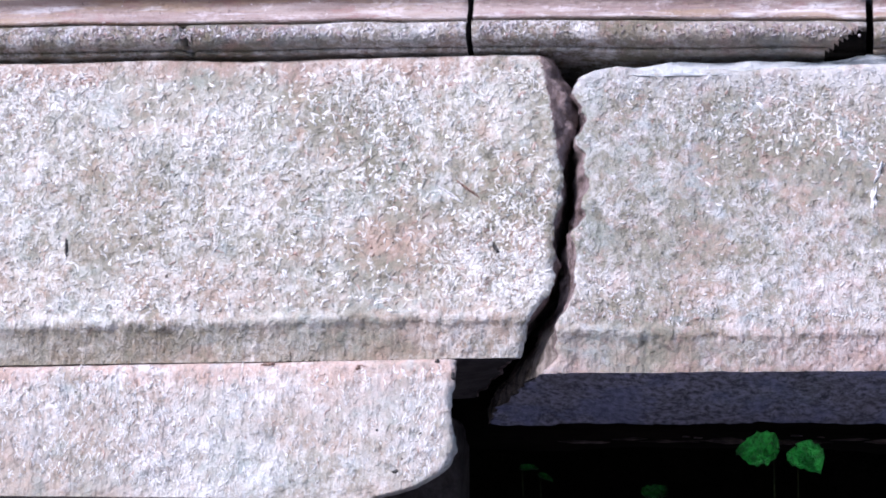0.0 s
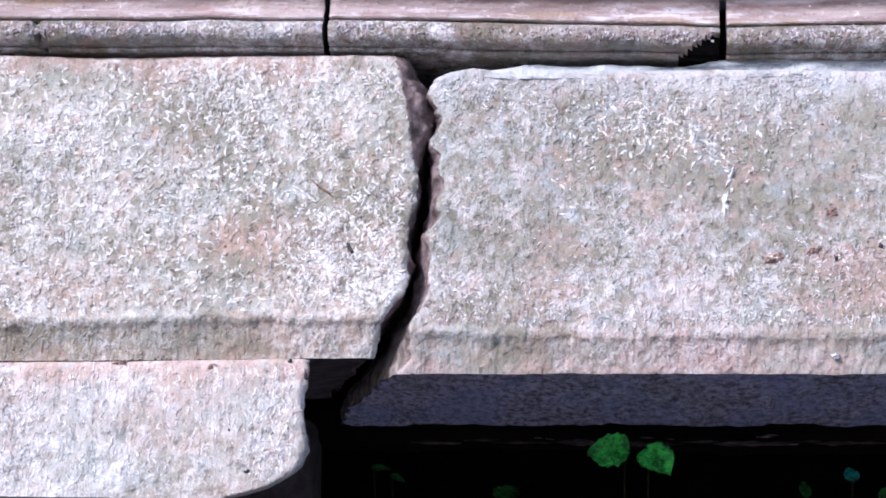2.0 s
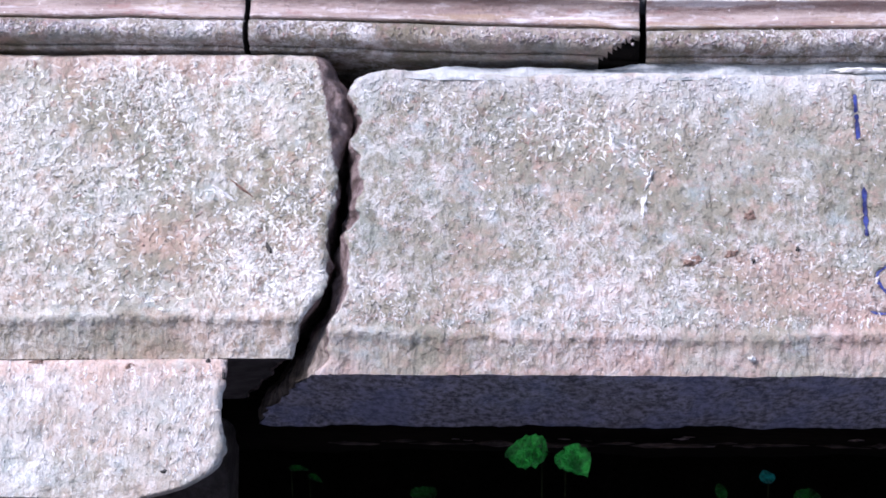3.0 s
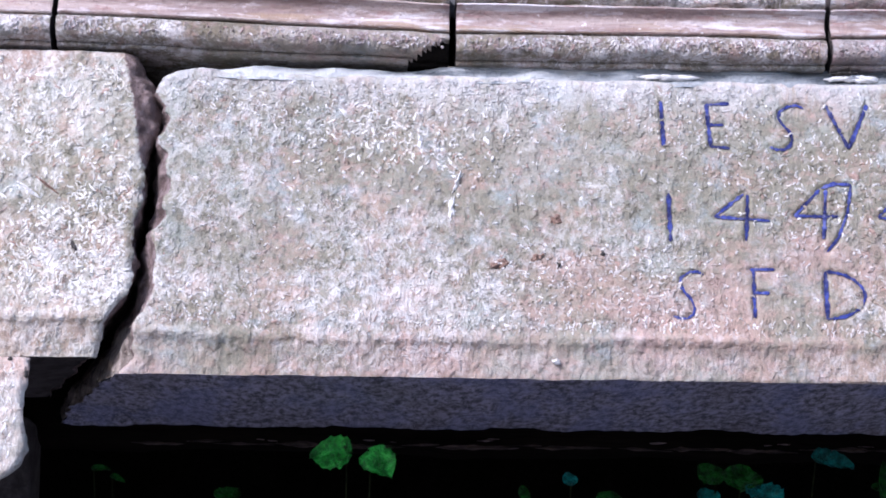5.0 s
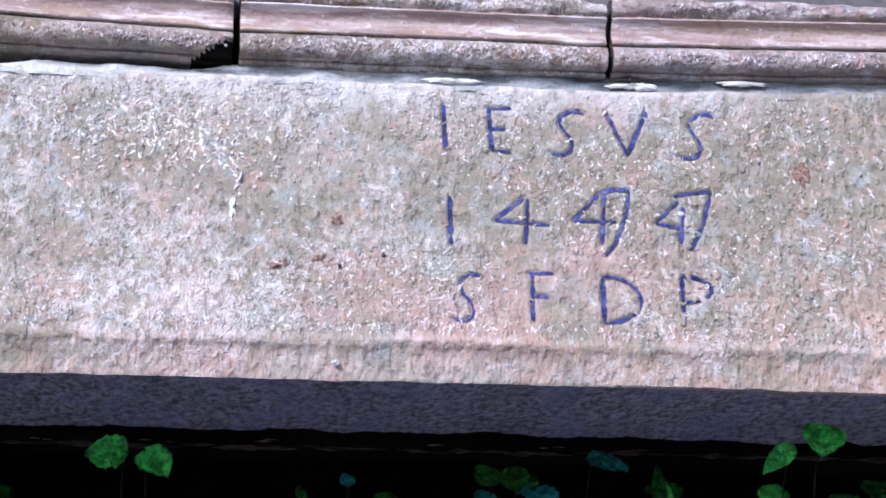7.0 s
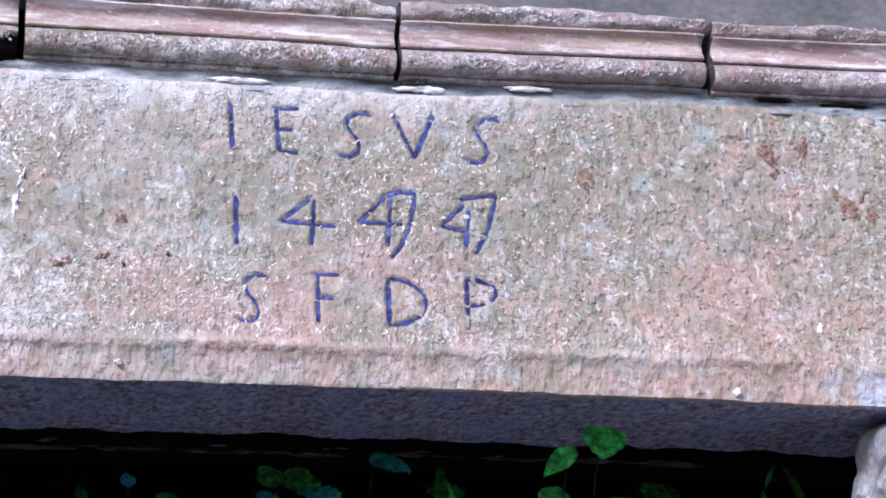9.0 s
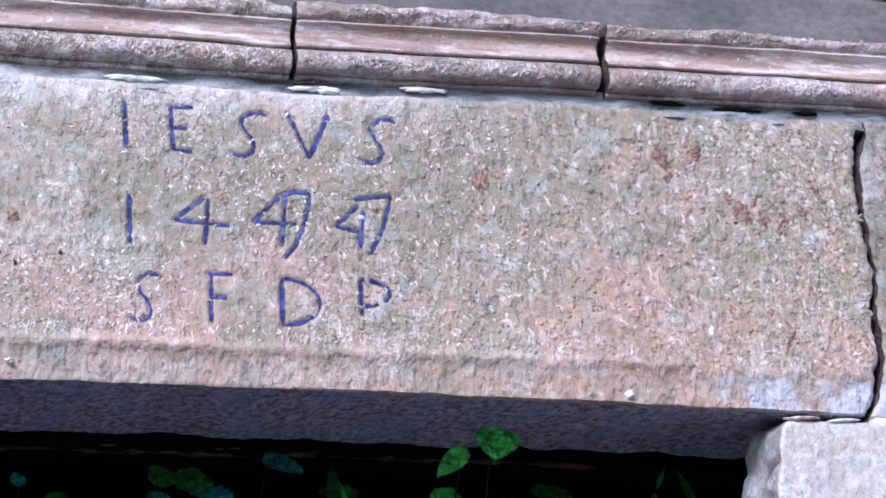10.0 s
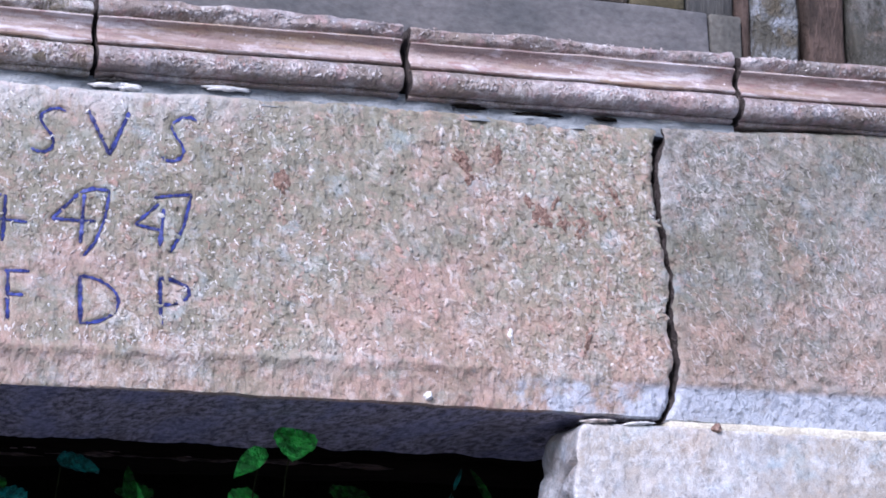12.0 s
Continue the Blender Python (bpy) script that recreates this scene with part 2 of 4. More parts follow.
def bed_mortar():
    """Grey mortar, whitened with lime towards the crack."""
    m = Nodes("grey weathered mortar")
    xs = m.add("ShaderNodeSeparateXYZ")
    m.put(xs.inputs[0], m.pos)
    n = m.noise(9.0, 6, 0.7, m.scaled((0.6, 1, 3)))
    fine = m.noise(70.0, 4, 0.65)
    lime = m.span(m.math("ADD", n, m.span(xs.outputs[0], -0.2, 0.5, 0.24, -0.04)), 0.52, 0.66)
    col = m.mix(m.span(n, 0.35, 0.6), (0.13, 0.15, 0.165), (0.30, 0.33, 0.345))
    col = m.mix(m.math("MULTIPLY", lime, m.span(fine, 0.25, 0.5, 0.6, 1.0)), col, (0.52, 0.55, 0.555))
    return m.done(col, 0.9, m.bump(m.math("ADD", n, m.math("MULTIPLY", fine, 0.6)), 0.010), 0.2)


M_GREYMORTAR = bed_mortar()


def smooth_rosy():
    """The hollow of the moulding: smooth rosy stone, streaked along its length, with dirt and a few pale rubs."""
    m = Nodes("smooth rosy stone")
    streak = m.noise(9.0, 6, 0.7, m.scaled((0.5, 1, 6.0)))
    spot = m.noise(110.0, 4, 0.65)
    col = m.mix(m.span(streak, 0.36, 0.62), (0.25, 0.18, 0.165), (0.44, 0.365, 0.335))
    ochre = m.noise(5.0, 6, 0.7, m.scaled((0.6, 1, 7.0), (8, 0, 2)))
    col = m.mix(m.math("MULTIPLY", m.span(ochre, 0.50, 0.62), 0.6), col, (0.36, 0.26, 0.16))
    col = m.mix(m.math("MULTIPLY", m.span(m.noise(7.0, 5, 0.7, m.scaled((0.6, 1, 5), (3, 0, 0))), 0.53, 0.64), 0.75), col, (0.66, 0.64, 0.66))
    blot = m.noise(30.0, 5, 0.72, m.scaled((0.6, 1, 1.5), (1, 0, 6)))
    col = m.mix(m.math("MULTIPLY", m.span(blot, 0.55, 0.66), 0.6), col, (0.64, 0.58, 0.60))
    col = m.mix(m.math("MULTIPLY", m.span(blot, 0.34, 0.45, 1.0, 0.0), 0.6), col, (0.30, 0.165, 0.155))
    col = m.mix(m.math("MULTIPLY", m.span(spot, 0.60, 0.70), 0.6), col, (0.15, 0.11, 0.10))
    col = m.mix(m.span(m.noise(95.0, 3, 0.6), 0.66, 0.74), col, (0.78, 0.75, 0.75))
    return m.done(col, m.span(streak, 0.3, 0.7, 0.45, 0.75), m.bump(m.math("ADD", spot, streak), 0.004), 0.4)


M_COVE = smooth_rosy()
M_BREAK = plain("mauve broken stone", (0.21, 0.15, 0.14), (0.46, 0.36, 0.345), 60, 0.022)
# Stone darkened in colour to stand for shade: soffit, crack, joints, recessed pier.
M_SHADE_STONE = plain("stone darkened for shade", (0.05, 0.040, 0.038), (0.10, 0.085, 0.08), 40, 0.014)
# Pale, streaked copy of the broken stone for the crack's lit foot.
M_BREAK_LIT = plain("pale broken stone, lit tone", (0.18, 0.145, 0.125), (0.50, 0.43, 0.37), 60, 0.020, stretch=(1, 1, 0.3))


def bluish_soffit():
    """Grey stone seen from below: bluish in broad patches, browner between, pitted, with pale flecks."""
    m = Nodes("mottled bluish-grey stone")
    v = m.scaled((1.0, 0.3, 1.0))
    broad, mid, fine = m.noise(11.0, 4, 0.6, v), m.noise(120.0, 5, 0.7, m.scaled((0.75, 0.3, 1.0))), m.noise(330.0, 4, 0.6, v)
    col = m.mix(m.span(mid, 0.36, 0.64), (0.10, 0.095, 0.12), (0.66, 0.63, 0.76))
    col = m.mix(m.math("MULTIPLY", m.span(broad, 0.46, 0.62), 0.45), col, (0.30, 0.34, 0.60))
    col = m.mix(m.math("MULTIPLY", m.span(broad, 0.32, 0.46, 1.0, 0.0), 0.4), col, (0.26, 0.22, 0.22))
    col = m.mix(m.span(fine, 0.60, 0.70), col, (0.88, 0.87, 0.92))
    return m.done(col, 0.65, m.bump(m.math("ADD", mid, m.math("MULTIPLY", fine, 0.4)), 0.016), 0.5)


M_SOFFIT = bluish_soffit()
M_WALL = plain("smooth grey stone", (0.085, 0.088, 0.090), (0.130, 0.127, 0.127), 7, 0.004, stretch=(0.8, 1, 1.3))
M_RUBBLE = plain("brown rubble stone", (0.06, 0.05, 0.04), (0.14, 0.12, 0.10), 12, 0.012)


def flaking_jamb():
    """Blue-white limewash flaking off ochre stone, with dark cracks."""
    m = Nodes("flaking blue-white stone")
    lump, fine = m.noise(22.0, 5, 0.65, m.scaled((1.2, 1, 0.9))), m.noise(120.0, 4, 0.65)
    col = m.mix(m.span(lump, 0.40, 0.60), (0.085, 0.082, 0.065), (0.20, 0.215, 0.22))
    col = m.mix(m.span(m.noise(30.0, 5, 0.7, m.scaled((1, 1, 1), (3, 3, 1))), 0.52, 0.62), col, (0.33, 0.36, 0.39))
    col = m.mix(m.span(m.noise(14.0, 4, 0.7, m.scaled((1, 1, 1), (5, 0, 2))), 0.56, 0.66, 0.0, 0.7), col, (0.115, 0.095, 0.06))
    col = m.mix(m.math("MULTIPLY", worms(m, 6.0, 0.007, (2, 0, 1)), 0.6), col, (0.04, 0.035, 0.03))
    return m.done(col, 0.8, m.bump(m.math("ADD", lump, m.math("MULTIPLY", fine, 0.5)), 0.020), 0.4)


M_JAMB = flaking_jamb()
M_BROWNJAMB = plain("brown stone", (0.035, 0.026, 0.021), (0.095, 0.068, 0.056), 16, 0.012, stretch=(1.4, 1, 0.6))
# Near-black in place of shade: room behind, broken corner, mortar hollows.
M_UNLIT = plain("near-black for unlit places", (0.008, 0.007, 0.006), (0.014, 0.012, 0.010), 6, 0.02, 0.95, 0.03)
M_GROUND = plain("worn grey paving", (0.12, 0.125, 0.145), (0.20, 0.205, 0.225), 14, 0.006, 0.95)
# Timber far darker than wood, so the gap's shade lies in its colour.
M_BEAM = plain("old unlit-black timber", (0.003, 0.0025, 0.002), (0.007, 0.005, 0.004), 9, 0.006, 0.95, 0.03, stretch=(0.25, 1, 2))
M_BATTEN = plain("splintered brown wood", (0.018, 0.012, 0.010), (0.085, 0.060, 0.052), 60, 0.008, 0.8, stretch=(0.4, 1, 2))
M_CHIP = plain("fresh reddish stone", (0.26, 0.16, 0.125), (0.46, 0.32, 0.255), 110, 0.012)
# Black for lichen specks, and for the shade in pits and hollows.
M_BLACK = plain("lichen and pit-shade black", (0.03, 0.03, 0.028), (0.07, 0.065, 0.06), 90, 0.002)
M_WHITE = plain("white lime streak", (0.90, 0.90, 0.88), (0.74, 0.74, 0.74), 120, 0.004)


def blue_paint():
    m = Nodes("worn blue paint")
    wear = m.math("MAXIMUM", m.span(m.noise(140.0, 4, 0.7), 0.54, 0.66), m.span(m.noise(34.0, 3, 0.6, m.scaled((1, 1, 1), (2, 0, 5))), 0.57, 0.70))
    col = m.mix(m.span(m.noise(45.0, 3), 0.35, 0.65), (0.012, 0.016, 0.085), (0.042, 0.060, 0.26))
    col = m.mix(m.math("MULTIPLY", wear, 0.4), col, (0.20, 0.22, 0.42))
    return m.done(col, 0.6, m.bump(m.noise(160.0, 3), 0.003), 0.3)


M_BLUE = blue_paint()


def leaf_mat(name, a, b, spec=0.5):
    m = Nodes(name)
    col = m.mix(m.span(m.noise(60.0, 3), 0.35, 0.65), a, b)
    m.bsdf.inputs["Subsurface Weight"].default_value = 0.0
    return m.done(col, 0.36, m.bump(m.noise(70.0, 4), 0.018), spec)


M_LEAF = leaf_mat("fresh green leaf", (0.004, 0.15, 0.014), (0.04, 0.55, 0.07))
# Darker copy of the leaf green for leaves standing deeper in shade.
M_LEAF_SHADED = leaf_mat("green leaf, shaded tone", (0.002, 0.030, 0.004), (0.008, 0.11, 0.012), 0.2)
# Teal base colour stands for the highlights on shaded leaves.
M_LEAF_TEAL = leaf_mat("leaf with teal sheen in its colour", (0.002, 0.06, 0.055), (0.008, 0.22, 0.21), 0.2)
M_STEM = plain("dark stem", (0.008, 0.011, 0.005), (0.016, 0.020, 0.008), 40, 0.001, 0.9, 0.03)


# ---- building helpers ----
def lattice(ix, iy, seed):
    h = np.sin(ix * 127.1 + iy * 311.7 + seed * 74.7) * 43758.5453
    return h - np.floor(h)


def vnoise(x, y, seed=0):
    """Smooth noise from -1 to 1 on arrays."""
    x, y = np.broadcast_arrays(np.asarray(x, float), np.asarray(y, float))
    ix, iy = np.floor(x), np.floor(y)
    u, v = x - ix, y - iy
    u, v = u * u * (3 - 2 * u), v * v * (3 - 2 * v)
    a, b = lattice(ix, iy, seed), lattice(ix + 1, iy, seed)
    c, d = lattice(ix, iy + 1, seed), lattice(ix + 1, iy + 1, seed)
    return 2 * ((a * (1 - u) + b * u) * (1 - v) + (c * (1 - u) + d * u) * v) - 1


def fbm(x, y, seed=0, octaves=4, gain=0.5):
    total, amp = 0.0, 1.0
    for k in range(octaves):
        total = total + amp * vnoise(np.asarray(x) * 2 ** k, np.asarray(y) * 2 ** k, seed + 13 * k)
        amp *= gain
    return total


def sheet(grid):
    """Vertices and quads of an (n, m, 3) array of points."""
    n, m = grid.shape[:2]
    idx = np.arange(n * m).reshape(n, m)
    quads = np.stack([idx[:-1, :-1], idx[1:, :-1], idx[1:, 1:], idx[:-1, 1:]], -1).reshape(-1, 4)
    return grid.reshape(-1, 3), quads


def mesh_of(name, sheets, smooth=True):
    verts, quads, k = [], [], 0
    slots = []
    for v, q, *slot in sheets:
        verts.append(v)
        quads.append(q + k)
        k += len(v)
        slots.append(np.broadcast_to(slot[0] if slot else 0, len(q)))
    me = bpy.data.meshes.new(name)
    me.from_pydata(np.concatenate(verts).tolist(), [], np.concatenate(quads).tolist())
    me.polygons.foreach_set("material_index", np.concatenate(slots).astype(np.int32))
    bm = bmesh.new()
    bm.from_mesh(me)
    bmesh.ops.remove_doubles(bm, verts=bm.verts, dist=0.0002)
    bmesh.ops.recalc_face_normals(bm, faces=bm.faces)
    for f in bm.faces:
        f.smooth = smooth
    for e in bm.edges:
        if len(e.link_faces) == 2 and e.calc_face_angle(0) > 0.75:
            e.smooth = False
    bm.to_mesh(me)
    bm.free()
    return me


def thing(name, at, label, category, group="", kind=""):
    ob = new(name)
    ob.location = at
    ob.empty_display_size = 0.05
    return tagged(ob, label, category, group, kind)


def part(name, data, material, parent, label=""):
    """One mesh object under a thing or a part; data is a mesh or a bmesh, in world metres."""
    if isinstance(data, bmesh.types.BMesh):
        me = bpy.data.meshes.new(name)
        data.to_mesh(me)
        data.free()
    else:
        me = data
    slots = [0] * len(me.polygons)
    me.polygons.foreach_get("material_index", slots)
    me.materials.clear()
    for m in material if isinstance(material, tuple) else (material,):
        me.materials.append(m)
    me.polygons.foreach_set("material_index", slots)
    ob = new(name, me)
    if parent is not None:
        ob.parent = parent
        base = Vector(parent.location)
        up = parent.parent
        while up is not None:
            base += Vector(up.location)
            up = up.parent
        me.transform(Matrix.Translation(-base))
    if label:
        tagged(ob, label)
    return ob


def worn_box(x0, x1, y0, y1, z0, z1, r=0.008, rough=0.004, step=0.03, seed=0):
    """A stone block with rounded, uneven edges, as a bmesh."""
    bm = bmesh.new()
    bmesh.ops.create_cube(bm, size=1, matrix=Matrix.Translation(((x0 + x1) / 2, (y0 + y1) / 2, (z0 + z1) / 2)) @ Matrix.Diagonal((x1 - x0, y1 - y0, z1 - z0, 1)))
    bmesh.ops.bevel(bm, geom=bm.edges[:], offset=r, segments=2, affect="EDGES", profile=0.5)
    cuts = min(30, max(1, int(max(x1 - x0, y1 - y0, z1 - z0) / step)))
    if rough:
        bmesh.ops.subdivide_edges(bm, edges=[e for e in bm.edges if e.calc_length() > 2 * step], cuts=min(cuts, 14), use_grid_fill=True)
        for v in bm.verts:
            v.co += Vector(noise.noise_vector(v.co * 9 + Vector((seed, 0, 0)))) * rough
    for f in bm.faces:
        f.smooth = True
    return bm


# ---- the broken lintel ----
CRACK_L = ([2.20, 2.256, 2.310, 2.345, 2.407, 2.460, 2.504, 2.549, 2.603, 2.640, 2.689, 2.731], [-0.405, -0.396, -0.380, -0.355, -0.339, -0.341, -0.331, -0.334, -0.320, -0.318, -0.327, -0.352])
SPALL = ([2.20, 2.540, 2.560, 2.600, 2.645, 2.690, 2.735], [-0.30, -0.324, -0.337, -0.344, -0.350, -0.359, -0.371])
CRACK_R = ([2.20, 2.231, 2.302, 2.371, 2.442, 2.486, 2.557, 2.593, 2.629, 2.675, 2.698, 2.718], [-0.362, -0.357, -0.337, -0.316, -0.320, -0.309, -0.308, -0.312, -0.304, -0.316, -0.303, -0.262])
CRACK_2 = ([2.20, 2.239, 2.287, 2.354, 2.402, 2.489, 2.537, 2.595, 2.674, 2.725], [1.692, 1.695, 1.711, 1.714, 1.705, 1.709, 1.697, 1.691, 1.686, 1.698])


def jag(z, d, seed):
    """Small teeth along a broken edge."""
    return 0.0062 * fbm(np.asarray(z) * 42, np.asarray(d) * 30, seed, 3)


def run_back(z):
    """How far the crack wanders to the left with depth: much below, little above."""
    return np.interp(z, [2.28, 2.42, 2.75], [0.30, 0.10, 0.04])


def end_left_block(z, d):
    return np.interp(z, *CRACK_L) - run_back(z) * d + jag(z, d, 3)


def end_right_block(z, d):
    return np.interp(z, *CRACK_R) - run_back(z) * d + jag(z, d, 5) + 0.010 * fbm(np.asarray(z) * 9, np.asarray(d) * 16, 15, 3) * np.clip(np.asarray(d) * 12, 0, 1)


def end_b(z, d):
    return np.interp(z, *CRACK_2) - 0.0075 - 0.003 * np.clip((np.asarray(z) - 2.62) / 0.1, 0, 1) + 0.55 * jag(z, d, 8)


def end_c(z, d):
    return np.interp(z, *CRACK_2) + 0.0060 + 0.55 * jag(z, d, 9)


def letter_strokes():
    """Centre lines (x, z) of the carved letters, each with its own strokes."""
    def arc(cx, cz, rx, rz, a, b, n=9):
        return [(cx + rx * math.cos(radians(a + (b - a) * k / n)), cz + rz * math.sin(radians(a + (b - a) * k / n))) for k in range(n + 1)]

    def ess(x, z, w, h, lean=0.0):
        shape = [(0.48, 0.94), (0.25, 1.0), (-0.05, 0.97), (-0.30, 0.86), (-0.33, 0.72), (-0.15, 0.56), (0.10, 0.40), (0.22, 0.24), (0.18, 0.09), (-0.02, 0.0), (-0.28, 0.0), (-0.52, 0.05)]
        pts = [(x + w * a, z + h * b) for a, b in shape]
        return [(px + lean * (pz - z), pz) for px, pz in pts]

    word = [
        ("I", [[(0.459, 2.676), (0.463, 2.603)]]),
        ("E", [[(0.530, 2.674), (0.536, 2.604)], [(0.529, 2.673), (0.566, 2.675)], [(0.533, 2.640), (0.557, 2.641)], [(0.536, 2.605), (0.566, 2.603)]]),
        ("S", [ess(0.651, 2.603, 0.046, 0.072, 0.12)]),
        ("V", [[(0.715, 2.676), (0.750, 2.606)], [(0.750, 2.606), (0.780, 2.678)]]),
        ("S", [ess(0.855, 2.605, 0.046, 0.073, 0.16)]),
    ]
    year = [
        ("1", [[(0.470, 2.529), (0.473, 2.453)]]),
        ("4", [[(0.586, 2.531), (0.541, 2.494)], [(0.541, 2.494), (0.626, 2.489)], [(0.592, 2.530), (0.589, 2.457)]]),
        ("4", [[(0.704, 2.541), (0.664, 2.498)], [(0.664, 2.498), (0.732, 2.499)], [(0.713, 2.541), (0.709, 2.463)]]),
        ("7", [[(0.706, 2.543), (0.726, 2.550), (0.752, 2.549)], [(0.752, 2.549), (0.746, 2.505), (0.732, 2.466), (0.714, 2.443)]]),
        ("4", [[(0.830, 2.534), (0.793, 2.499)], [(0.793, 2.499), (0.834, 2.492)], [(0.838, 2.527), (0.833, 2.466)]]),
        ("7", [[(0.822, 2.543), (0.850, 2.549), (0.882, 2.553)], [(0.882, 2.553), (0.870, 2.500), (0.851, 2.459)]]),
    ]
    initials = [
        ("S", [ess(0.499, 2.334, 0.044, 0.073, 0.04)]),
        ("F", [[(0.599, 2.411), (0.601, 2.337)], [(0.594, 2.412), (0.633, 2.413)], [(0.600, 2.376), (0.624, 2.376)]]),
        ("D", [[(0.710, 2.412), (0.712, 2.338)], arc(0.710, 2.375, 0.061, 0.037, 90, -90, 12)]),
        ("P", [[(0.835, 2.417), (0.838, 2.339)], arc(0.838, 2.396, 0.044, 0.021, 95, -90, 9)]),
    ]
    return word + year + initials


LETTERS = letter_strokes()


def groove(x, z):
    """How deep the carving cuts at (x, z)."""
    deep = np.zeros_like(x)
    for _, strokes in LETTERS:
        for line in strokes:
            for (ax, az), (bx, bz) in zip(line, line[1:]):
                dx, dz = bx - ax, bz - az
                k = np.clip(((x - ax) * dx + (z - az) * dz) / (dx * dx + dz * dz + 1e-12), 0, 1)
                d = np.hypot(x - ax - k * dx, z - az - k * dz)
                deep = np.maximum(deep, np.clip(1 - d / 0.0058, 0, 1) * 0.0048)
    return deep


def face_y(x, z, seed, lumps):
    return lumps * (0.0035 * fbm(x * 5, z * 5, seed, 3) + 0.0013 * fbm(0.9 * x * 42 - 0.44 * z * 42, 0.9 * z * 42 + 0.44 * x * 42, seed + 4, 2) + 0.0008 * fbm((0.8 * x + 0.6 * z) * 125, (0.8 * z - 0.6 * x) * 105, seed + 8, 2))


def hacking(x, z):
    """Slanting pick strokes towards the far end of the carved block."""
    n = fbm((x - 0.8 * z) * 26 + 0.7 * fbm(x * 20, z * 20, 92, 2), (z + 0.85 * x) * 80, 91, 2)
    return np.clip((x - 0.95) / 0.4, 0, 1) * (0.35 + 0.65 * np.clip(fbm(x * 4, z * 5, 95, 2) + 0.6, 0, 1)) * 0.0030 * n


def scored(x, z, depth):
    """Fine slanting score lines."""
    n = fbm((x - 0.8 * z) * 18, (z + 0.85 * x) * 88, 12, 2)
    return 1.3 * depth * n


def shiver(z):
    """Width of the splintered arris beside the wide crack."""
    return np.interp(z, [2.24, 2.30, 2.38, 2.46, 2.52, 2.58, 2.70], [0.002, 0.004, 0.011, 0.009, 0.012, 0.006, 0.003]) * (1 + 0.5 * vnoise(np.asarray(z) * 50, 0, 27))


def lintel_block(left, right, zb, zt, seed, deep, step=0.005, lumps=1.0, carved=False, spalled=False, drag=0.0, splay=lambda x: 0.013 + 0 * x):
    """A lintel block: face with a narrow chamfer below, soffit, top, and two rough ends.
    left and right give the ends' x from height and depth; zb and zt the lower and upper edge from x."""
    xa, xb = float(left(2.48, 0)), float(right(2.48, 0))
    nu = int((xb - xa) / step) + 2
    u = np.linspace(0, 1, nu)[:, None]
    # down the face
    v = np.concatenate([np.linspace(1, 0.12, int(0.43 / step)), np.linspace(0.117, 0.0, 20)])[None, :]
    mid = xa + u * (xb - xa)
    z = zb(mid) + v * (zt(mid) - zb(mid))
    xl, xr = left(z, 0), right(z, 0)
    x = xl + u * (xr - xl)
    z = zb(x) + v * (zt(x) - zb(x))
    ragged = 0.003 * fbm(mid * 5, 0 * v, seed, 3) + 0.007 * fbm(mid * 60, 0 * v, seed + 3, 3)
    lip = np.clip((0.112 + ragged - v) / 0.115, 0, 1)
    crisp = np.clip(0.75 + 0.45 * fbm(mid * 9, 0 * v, seed + 1, 3), 0.15, 1.3)
    hollow = (lip + 0.02) ** 0.6 - 0.095
    y = FRONT + splay(x) * hollow + face_y(x, z, seed, lumps)
    y = y - 0.0045 * np.exp(-((v - 0.130 - ragged) / 0.014) ** 2) * crisp
    z = 1.6 + (z - 1.6) * (1 + (splay(x) * hollow - 0.013 * lip) / FRONT)
    wear = 0.004 + 0.003 * fbm(x * 7, z * 7, seed + 2, 2)
    for gap, w in ((x - xl, 0.012), (xr - x, 0.012), (zt(x) - z, 0.010), (z - zb(x), 0.0015)):
        y = y + wear * 1.6 * np.clip(1 - gap / w, 0, 1) ** 2
    if spalled:
        y = y + np.clip(x - np.interp(z, *SPALL) - 0.003 * fbm(z * 60, 0 * z, 21, 2), 0, 1) * 0.8 * (1 + 0.55 * fbm(x * 70, z * 45, 22, 3))
    if carved:
        y = y + groove(x, z) + hacking(x, z)
        y = y + np.clip(end_right_block(z, 0) + shiver(z) - x, 0, 1) * 1.3 * (1 + 0.4 * fbm(x * 80, z * 60, 25, 2))
    if drag:
        y = y + scored(x, z, drag)
    face = np.stack([x, y, z], -1)
    # soffit
    d = np.linspace(0, 1, 60)[None, :]
    x0, y0, z0 = x[:, -1:], y[:, -1:], z[:, -1:]
    ys = y0 + d * (FRONT + deep(x0) - y0)
    dep = ys - FRONT
    xs = left(z0, dep) + u * (right(z0, dep) - left(z0, dep))
    ys = ys + 0.03 * d ** 6 * fbm(xs * 2.2, 0 * xs, seed + 5, 3)
    zs = z0 + 0.004 * np.clip(d * 12, 0, 1) * fbm(xs * 14, ys * 5, seed + 6, 4)
    under = np.stack([xs, ys, zs], -1)
    # top and back
    x1, y1, z1 = x[:, :1], y[:, :1], z[:, :1]
    over = np.stack([x1 - 0 * d[:, :8], y1 + np.linspace(0, 1, 8)[None, :] * (FRONT + deep(x1) - y1), z1 + 0 * d[:, :8]], -1)
    far = np.linspace(0, 1, 6)[None, :, None]
    rear = under[:, -1:] * (1 - far) + over[:, -1:] * far
    quads = sheet(face)
    slot = np.zeros(len(quads[1]), int)
    if spalled:
        mids = quads[0][quads[1]].mean(1)
        slot[mids[:, 0] > np.interp(mids[:, 2], *SPALL)] = 2
    if carved:
        mids = quads[0][quads[1]].mean(1)
